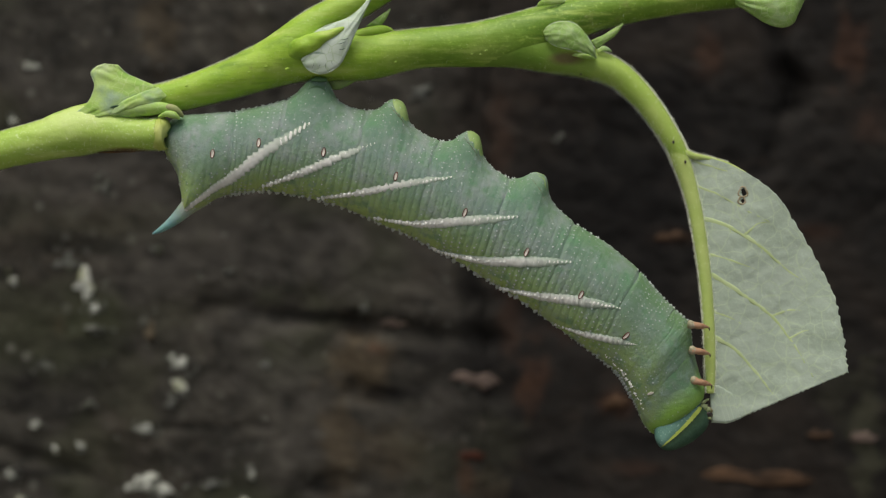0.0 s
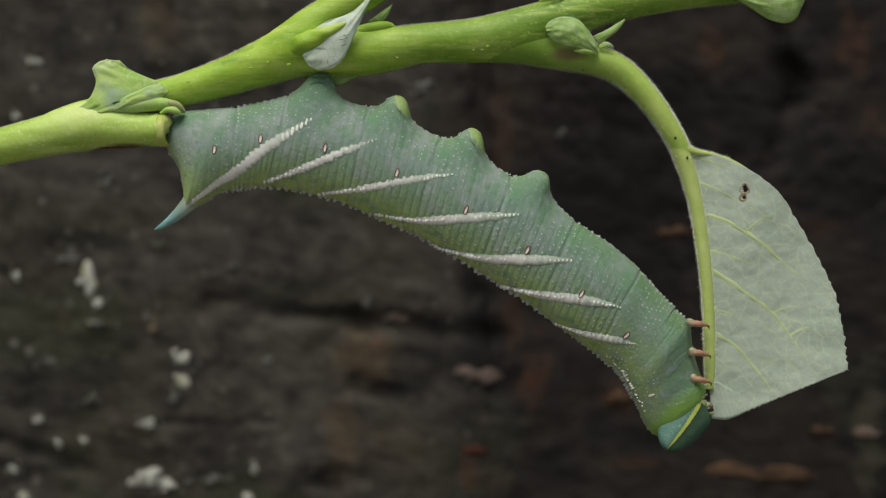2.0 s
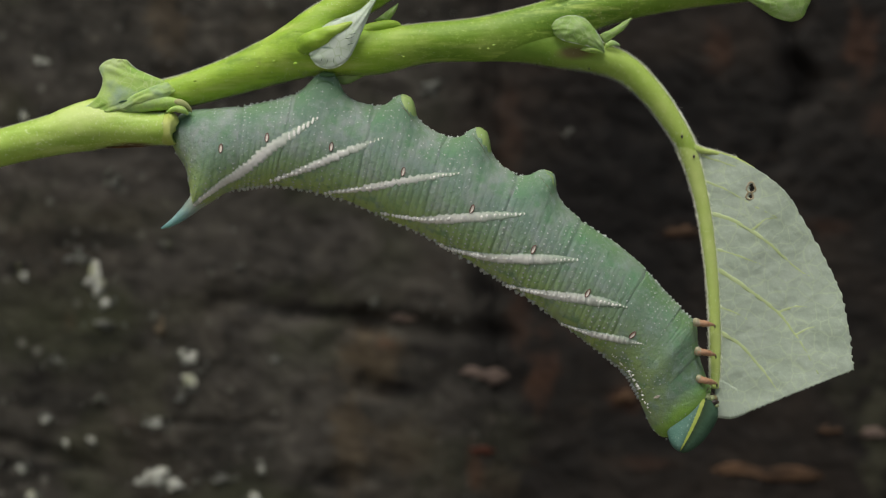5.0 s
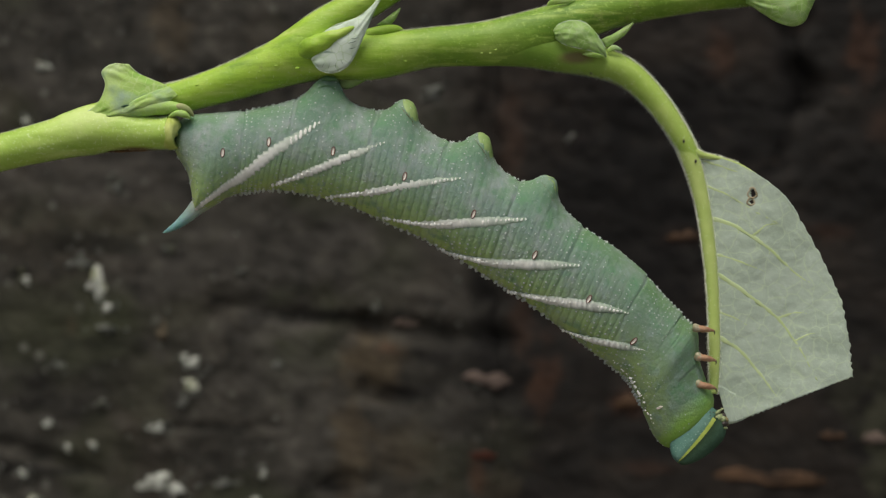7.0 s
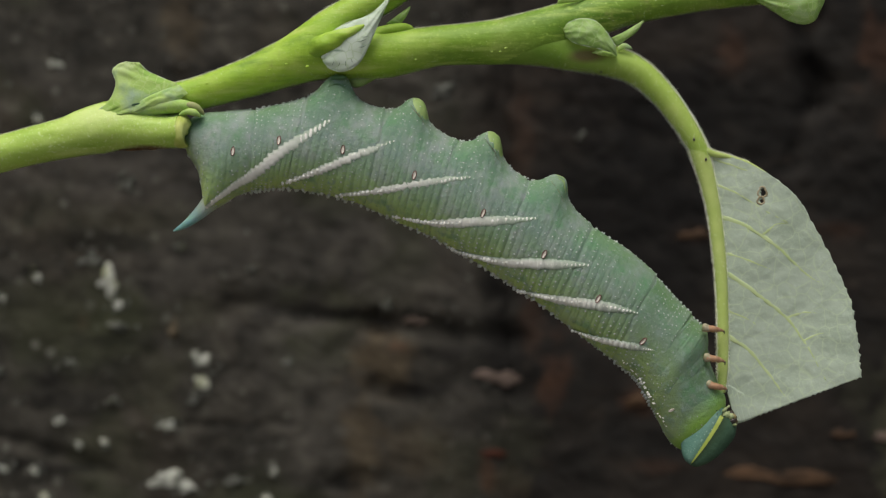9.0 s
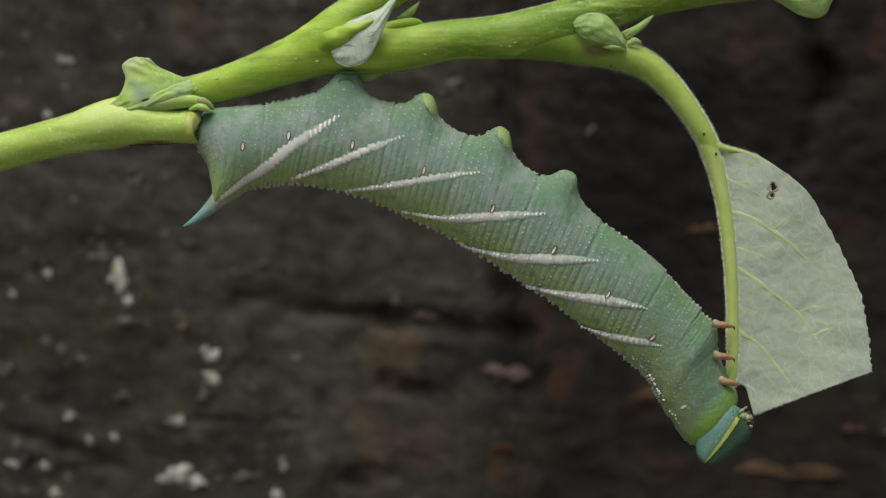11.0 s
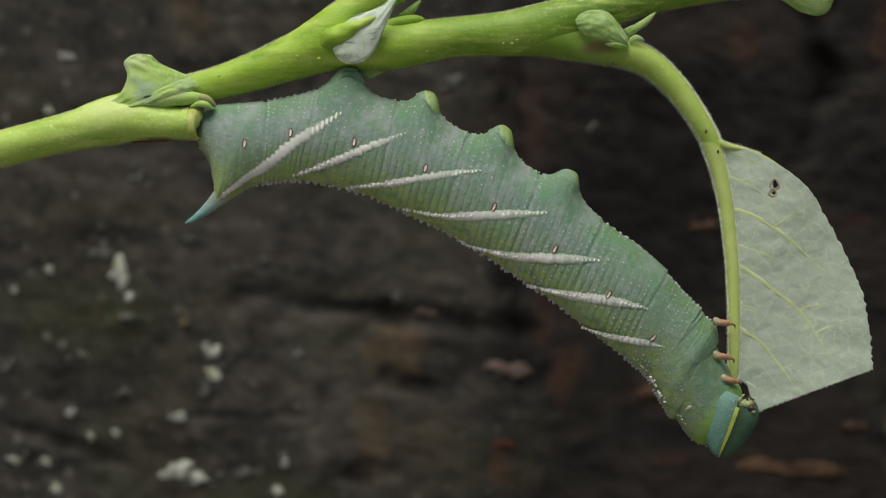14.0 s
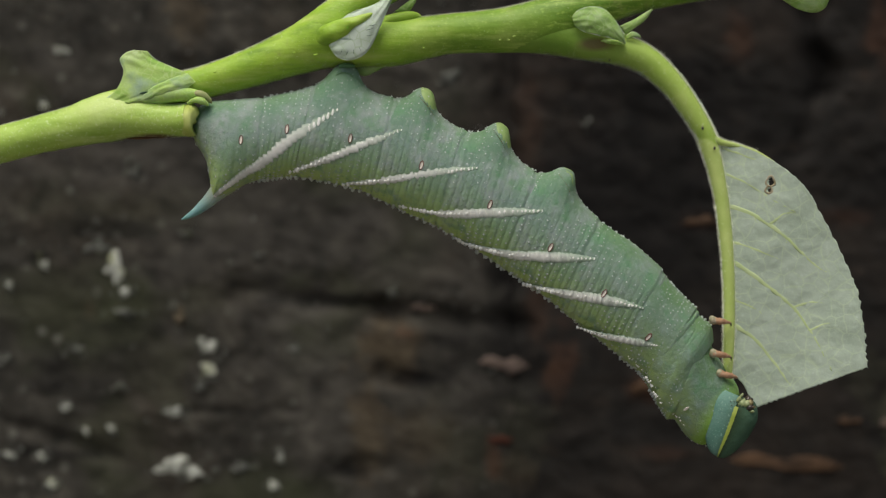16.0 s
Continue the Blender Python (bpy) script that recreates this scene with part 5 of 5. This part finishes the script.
        part("spiracle", smooth(bm), [RING if i < 10 else SLIT, SLIT], seg, "cream breathing slit ringed in dark red", centre)
    return seg


def build_prolegs(segs):
    """Gripping soles at the tips of the belly's stubby legs."""
    for (s0, tall, *_), i in zip(PROLEGS, (2, 3, 4, 5)):
        centre = segment_centre(*SEGMENTS[i][1:3])
        tip, n, along = skin_frame(s0, 0.34)
        a, b = section(s0)
        up = (at(*a) - at(*b)).normalized()
        bm = bmesh.new()
        if i == 2:
            for j in range(9):
                bead(bm, skin(s0 + (j - 4) * 0.05, 0.62), (0, -1, 0), 1.9 * U, 0.8)
            blob(bm, tip - up * 3 * U, (15 * U, 13 * U, 6 * U), rough=0.2)
            part("sole", smooth(bm), SKIN_SOLE, segs[i], "green gripping sole on the twig", centre)
        else:
            rows = []
            for x in range(13):
                rows.append([])
                for y in range(15):
                    f, g = 2 * x / 12 - 1, 2 * y / 14 - 1
                    q, nn, _ = skin_frame(s0 + 0.10 + 0.30 * f * math.sqrt(1 - 0.45 * g * g), 0.12 + 0.56 * g * math.sqrt(1 - 0.45 * f * f))
                    rows[-1].append(bm.verts.new(q + nn * (1.3 * (1 - max(abs(f), abs(g)) ** 4) - 0.7 + 0.9 * noise.noise(q * 2500)) * U))
            for x in range(12):
                for y in range(14):
                    bm.faces.new((rows[x][y], rows[x + 1][y], rows[x + 1][y + 1], rows[x][y + 1]))
            sole = part("sole", smooth(bm), SOLE, segs[i], "yellow-green gripping sole", centre)
            bm = bmesh.new()
            for j in range(16):          # row of tiny hooks along the crease under the sole
                f = j / 15 - 0.5
                q, nn, _ = skin_frame(s0 + 0.08 + 0.56 * f, 0.70 - 0.5 * f * f)
                bead(bm, q + nn * 0.5 * U, nn, (0.9 - 0.9 * abs(f)) * U, 0.8, along, 1.9)
            part("hook_row", smooth(bm), PALP, segs[i], "brownish row of tiny hooks", centre)
    return segs


def build_legs(thing):
    made = []
    for u, v, lean in ((1226, 576, 2), (1228, 621, 6), (1231, 675, 8)):
        c = at(u, v, -36)
        t = radians(lean)

        def q(a, b, w, r):
            return (u + a * math.cos(t) - b * math.sin(t), v + a * math.sin(t) + b * math.cos(t), w, r)
        bm = bmesh.new()
        tube(bm, [q(-7, -1, -30, 7.0), q(-1, -0.5, -33, 7.2), q(5, 0, -34, 5.6), q(9, 0.3, -33, 6.0), q(14, 0.5, -30, 4.8), q(17, 1, -28, 5.0), q(22, 1.5, -24, 3.4), q(28, 2.5, -20, 1.8)], 40, 14, 0.16)
        leg = part("leg", bm, LEG, thing, "short brown jointed leg", c)
        bm = bmesh.new()
        tube(bm, [q(23, 1.5, -23, 2.6), q(28, 3, -19, 2.0), q(30, 7, -16, 1.0), q(29, 10, -14, 0.3)], 14, 8)
        part("claw", bm, JAW, leg, "dark hooked claw", c)
        bm = bmesh.new()
        tube(bm, [q(-7, -1, -31, 7.0), q(-4, -1, -32.5, 7.8), q(0, -0.5, -33.5, 7.3), q(3, -1, -34, 6.2)], 14, 14, 0.35)
        part("leg_base", bm, LEG_BASE, leg, "pale leg base", c)
        made.append(leg)
    return made


def build_head(thing):
    """Built with the crown's point at its origin, the mouth up and the face to the right."""
    def shell(z, t, k=1.0):
        # z 0 the pointed crown .. 1 the mouth end; t 0 towards the camera along the stripe
        r = (math.sin(math.pi * z * 0.52) ** 0.45) if z < 0.72 else (math.sin(math.pi * 0.72 * 0.52) ** 0.45) * math.sqrt(max(0.03, 1 - ((z - 0.72) / 0.36) ** 2))
        x = math.sin(t)
        wide = 57 if x < 0 else 37
        cx = 3 * math.sin(math.pi * z)
        return Vector((cx + x * wide * r * k, -34 * math.cos(t) * r * k, z * 114)) * U

    head = None
    for name, lo, hi, mat, k, label in (("face", 0.05, math.pi, FACE, 1.0, "green face, darkened with shade in its colour"), ("cheek", -math.pi, -0.05, CHEEK, 1.0, "turquoise cheek"), ("head_stripe", -0.075, 0.075, YELLOW, 1.012, "yellow stripe")):
        bm = bmesh.new()
        n, m = 40, 30 if name != "head_stripe" else 6
        reach = 0.84 if name == "head_stripe" else 1.0
        seam = bm.verts.layers.float.new("seam")
        rows = []
        for i in range(n):
            rows.append([])
            for j in range(m):
                t = lo + (hi - lo) * j / (m - 1)
                if name == "head_stripe":       # uneven borders
                    t *= 1 + 0.35 * noise.noise(Vector((i * 0.7, math.copysign(3, t), 1.0)))
                v = bm.verts.new(shell(reach * i / (n - 1), t, k))
                v[seam] = math.exp(-(t / (0.38 if name == "face" else 0.22)) ** 2) * (1.0 if name == "face" else 0.6)
                rows[-1].append(v)
        for i in range(n - 1):
            for j in range(m - 1):
                bm.faces.new((rows[i][j], rows[i][j + 1], rows[i + 1][j + 1], rows[i + 1][j])).smooth = True
        bmesh.ops.remove_doubles(bm, verts=bm.verts, dist=1e-7)
        ob = part(name if head else "head", bm, mat, thing if head is None else head, label)
        head = head or ob
    rng = random.Random(4)
    bm = bmesh.new()
    for _ in range(110):
        t = rng.uniform(-1.7, -0.3)
        z = rng.uniform(0.08, 0.85)
        p = shell(z, t)
        bead(bm, p, Vector((p.x, p.y, 0)), rng.uniform(0.4, 0.8) * U, 0.4)
    tagged(part("granulation", smooth(bm), CHEEK_GRAIN, head, "tiny pale granules"), kind="stuff")

    def lump(name, spots, mat, label, rough=0.15):
        bm = bmesh.new()
        for x, y, z, a, b, c, turn in spots:
            blob(bm, Vector((x, y, z)) * U, (a * U, b * U, c * U), pose(0, 0, 0, 0, turn, 0), rough=rough)
        part(name, bm, mat, head, label)

    lump("labrum", [(6, -24, 104, 8, 7, 8, 25), (13, -23, 106, 6, 6, 7, 35)], MOUTH, "pale green upper lip", 0.5)
    lump("mandible", [(20, -22, 102, 6, 6, 8, 35)], JAW, "dark brown mandible", 0.5)
    lump("mandible", [(13, -14, 113, 8, 8, 7, 20)], JAW, "dark brown mandible", 0.5)
    lump("maxilla", [(18, -20, 110, 6, 6, 6, 20), (24, -20, 105, 4, 4, 5, 50)], PALP, "brownish mouthpart", 0.5)
    lump("palp", [(26, -22, 98, 3.0, 3.0, 4.5, 60)], MOUTH, "pale jointed palp", 0.4)
    lump("antenna", [(-1, -30, 109, 3, 3, 6, 10), (1, -30, 117, 2, 2, 4.5, 20)], MOUTH, "short pale antenna", 0.3)
    for x, z in ((-8, 95), (-12, 100), (-7, 103)):
        lump("eye", [(x, -30.8, z, 1.1, 1.1, 1.1, 0)], JAW, "tiny black eye", 0)
    return head


def build_caterpillar():
    rng = random.Random(11)
    thing = tagged(new("caterpillar"), "large green hawk moth caterpillar with white oblique stripes, hanging below twig", "caterpillar")
    segs = [build_segment(i, thing, rng) for i in range(len(SEGMENTS))]
    build_prolegs(segs)
    bm = bmesh.new()
    layers = {x: bm.verts.layers.float.new(x) for x in ("flank", "front", "collar", "reach", "band")}
    tube(bm, [(392, 318, 0, 24), (366, 337, 0, 22), (350, 351, -1, 19), (337, 362, -1, 16), (320, 379, 0, 12), (299, 397, 0, 8), (282, 408, 0, 4.5), (270, 414, 0, 1.2)], 80, 28, 0.05)
    for v in bm.verts:
        u, low = 784 + v.co.x / U, 441 - (v.co.z - HEIGHT) / U
        off = abs((u - 400) * 0.50 + (low - 321) * 0.866)
        v[layers["band"]] = max(0.0, 1 - (off / 11) ** 2) * min(1.0, max(0.0, (u - 322) / 30)) if v.co.y < 0 else 0.0
        v[layers["reach"]] = min(1.0, max(0.0, ((396 - u) + (low - 322)) / 215.0))
        v[layers["flank"]] = min(0.5, max(0.03, (352 - low) / 150.0))
    centre = segment_centre(*SEGMENTS[0][1:3])
    horn = part("tail_horn", bm, HORN, segs[0], "pale blue pointed tail horn", centre)
    bm = bmesh.new()
    tube(bm, [(335, 240, 0, 26), (300, 234, -6, 18), (276, 230, -12, 12), (262, 228, -14, 6)], 20, 18, 0.08)
    part("clasper", bm, SKIN_SOLE, segs[0], "green anal clasper behind the stub", centre)
    return thing, segs, build_legs(thing), build_head(thing)


build_ground()
wall = build_wall()
build_lichen()
build_specks()
build_flakes()
twig = build_twig()
leaf, morsels = build_leaf(twig)
caterpillar, segments, legs, head = build_caterpillar()

# ---- movement ----
# how far the front of the body has sunk, and how far the leaf has swung, in time
SINK = [(0.0, 0.0), (1.0, 0.04), (1.5, 0.12), (2.0, 0.24), (3.0, 0.32), (4.0, 0.31), (6.5, 0.34), (7.0, 0.42), (8.0, 0.42), (8.5, 0.40), (9.0, 0.52), (11.5, 0.60), (12.0, 0.57), (12.5, 0.66), (13.0, 0.73), (13.5, 0.84), (14.0, 0.81), (14.5, 0.92), (15.0, 0.92), (15.5, 1.0), (16.0, 1.0)]
SWING = [(0.0, 0.0), (1.5, 0.05), (2.0, 0.20), (3.0, 0.22), (4.0, 0.30), (6.5, 0.48), (7.0, 0.62), (7.5, 0.70), (8.0, 0.55), (8.5, 0.55), (9.0, 0.80), (11.5, 0.82), (12.5, 0.82), (13.0, 0.75), (13.5, 1.0), (14.0, 0.86), (14.5, 0.84), (15.0, 1.0), (15.5, 1.1), (16.0, 1.0)]
NECK = [(0.0, 0, 0), (1.0, 0, 3), (2.0, -1, 10), (3.0, -1, 12), (4.0, -3, 13), (6.5, -3, 21), (7.0, -1, 24), (8.0, 4, 21), (8.5, 1, 24), (9.0, 3, 30), (11.5, 7, 33), (12.0, 9, 29), (12.5, 13, 30), (13.0, 8, 38), (13.5, 12, 39), (14.0, 13, 37), (15.0, 16, 41), (15.5, 16, 45), (16.0, 16, 44)]
STEPS = [
    [(0.0, 0, 0), (2.0, -4, 4), (4.0, -4, 5), (7.0, -9, 7), (9.0, -10, 9), (12.5, -10, 12), (14.0, -12, 12), (16.0, -12, 15)],
    [(0.0, 0, 0), (1.5, -1, 1), (2.0, -3, 10), (4.0, -4, 11), (6.5, -7, 12), (9.0, -10, 16), (11.5, -12, 22), (13.5, -15, 25), (16.0, -13, 28)],
    [(0.0, 0, 0), (1.5, 0, 2), (2.0, -4, 3), (3.0, -4, 3), (3.5, -6, 0), (4.0, -4, 6), (7.0, -10, 7), (8.0, -9, 4), (9.0, -9, 10), (11.5, -4, 12), (12.5, -6, 7), (13.0, -1, 15), (14.0, -4, 13), (15.0, -7, 10), (16.0, -4, 10)],
]
# the head: time, the crown's point (u, v), its lean and its tilt away from the camera
HEAD_ROWS = [
    (0.0, 1170, 792, 43, 28), (0.3, 1175, 794, 41, 28), (0.6, 1171, 792, 42, 29), (0.9, 1160, 787, 51, 28),
    (1.2, 1174, 800, 41, 28), (1.5, 1174, 801, 41, 28), (1.8, 1171, 802, 41, 28), (2.1, 1181, 805, 35, 28),
    (2.4, 1185, 806, 33, 22), (2.7, 1189, 808, 30, 24), (3.0, 1191, 809, 29, 22), (3.3, 1202, 804, 21, 17),
    (3.6, 1199, 802, 17, 15), (3.9, 1159, 800, 50, 28), (4.2, 1175, 809, 43, 30), (6.3, 1196, 808, 21, 16),
    (6.5, 1165, 809, 49, 22), (6.7, 1184, 822, 38, 24), (6.9, 1180, 820, 38, 19), (7.1, 1183, 819, 39, 20),
    (7.3, 1184, 816, 39, 20), (7.5, 1189, 817, 34, 20), (7.7, 1196, 818, 28, 20), (7.9, 1200, 817, 23, 14),
    (8.1, 1205, 814, 24, 17), (8.3, 1209, 814, 19, 13), (8.5, 1190, 818, 26, 0), (8.7, 1178, 823, 39, 17),
    (8.9, 1187, 826, 34, 20), (9.1, 1186, 826, 35, 18), (9.8, 1194, 824, 29, 14), (10.6, 1214, 818, 16, 0),
    (10.9, 1192, 834, 36, 13), (11.3, 1196, 831, 33, 14), (11.6, 1199, 826, 29, 0), (11.9, 1206, 822, 24, 14),
    (12.2, 1217, 819, 18, 0), (12.5, 1225, 818, 12, 0), (12.8, 1236, 818, 4, 0), (13.0, 1189, 833, 38, 0), (13.1, 1194, 837, 36, 0),
    (13.4, 1204, 838, 31, 0), (13.7, 1207, 832, 25, 0), (14.0, 1219, 828, 20, 0), (14.3, 1225, 826, 18, 0),
    (14.6, 1231, 825, 13, 0), (14.9, 1242, 824, 0, 0), (15.2, 1205, 839, 28, 0), (15.6, 1219, 841, 21, 0),
    (16.0, 1224, 833, 20, 0),
]


def moved(c, du, dv, turn):
    return Matrix.Translation(Vector(c) + Vector((du * U, 0, -dv * U))) @ pose(0, 0, 0, 0, turn, 0)


def head_pose(u, v, lean, tilt):
    """The head rolls its face a little away as it leans out."""
    x = min(1.0, max(0.0, (lean - 28) / 14.0))
    roll = -20 + 14 * x * x * (3 - 2 * x)
    lean += 0.35 * (lean - 28) if lean > 28 else 2 * min(1.0, (28 - lean) / 8.0)
    u -= 4 * min(1.0, max(0.0, (28 - lean) / 8.0))
    return Matrix.Translation(at(u, v, -37 + 22 * x - 42 * math.sin(radians(tilt)))) @ pose(0, 0, 0, 0, lean, 0) @ pose(0, 0, 0, -tilt, 0, 0) @ pose(0, 0, 0, 0, 0, roll)


def motions():
    for i, (name, s0, s1, du, dv, turn) in enumerate(SEGMENTS):
        c = segment_centre(s0, s1)
        if name == "neck_segment":
            walk(segments[i], [(t, moved(c, x, y, -0.5 * max(0, x) - 0.2 * y)) for t, x, y in NECK])
        elif du or dv or turn:
            walk(segments[i], [(t, moved(c, du * k, dv * k, turn * k)) for t, k in SINK])
    for leg, rows in zip(legs, STEPS):
        c = Vector(leg.location)
        walk(leg, [(t, moved(c, x, y, 0)) for t, x, y in rows])
    for morsel, t in zip(morsels, BITE_TIMES):      # bitten off and drawn into the mouth
        c = Vector(morsel.location)
        gone = moved(c + Vector((0, 4 * U, 0)), -88, -36, 12)
        walk(morsel, [(0.0, moved(c, 0, 0, 0)), (t, moved(c, 0, 0, 0)), (t + 0.4, gone), (16.0, gone)])
    walk(leaf, [(t, moved(LEAF_PIVOT, 0, 0, 2.65 * k)) for t, k in SWING])
    walk(head, [(t, head_pose(*row)) for t, *row in HEAD_ROWS])


motions()
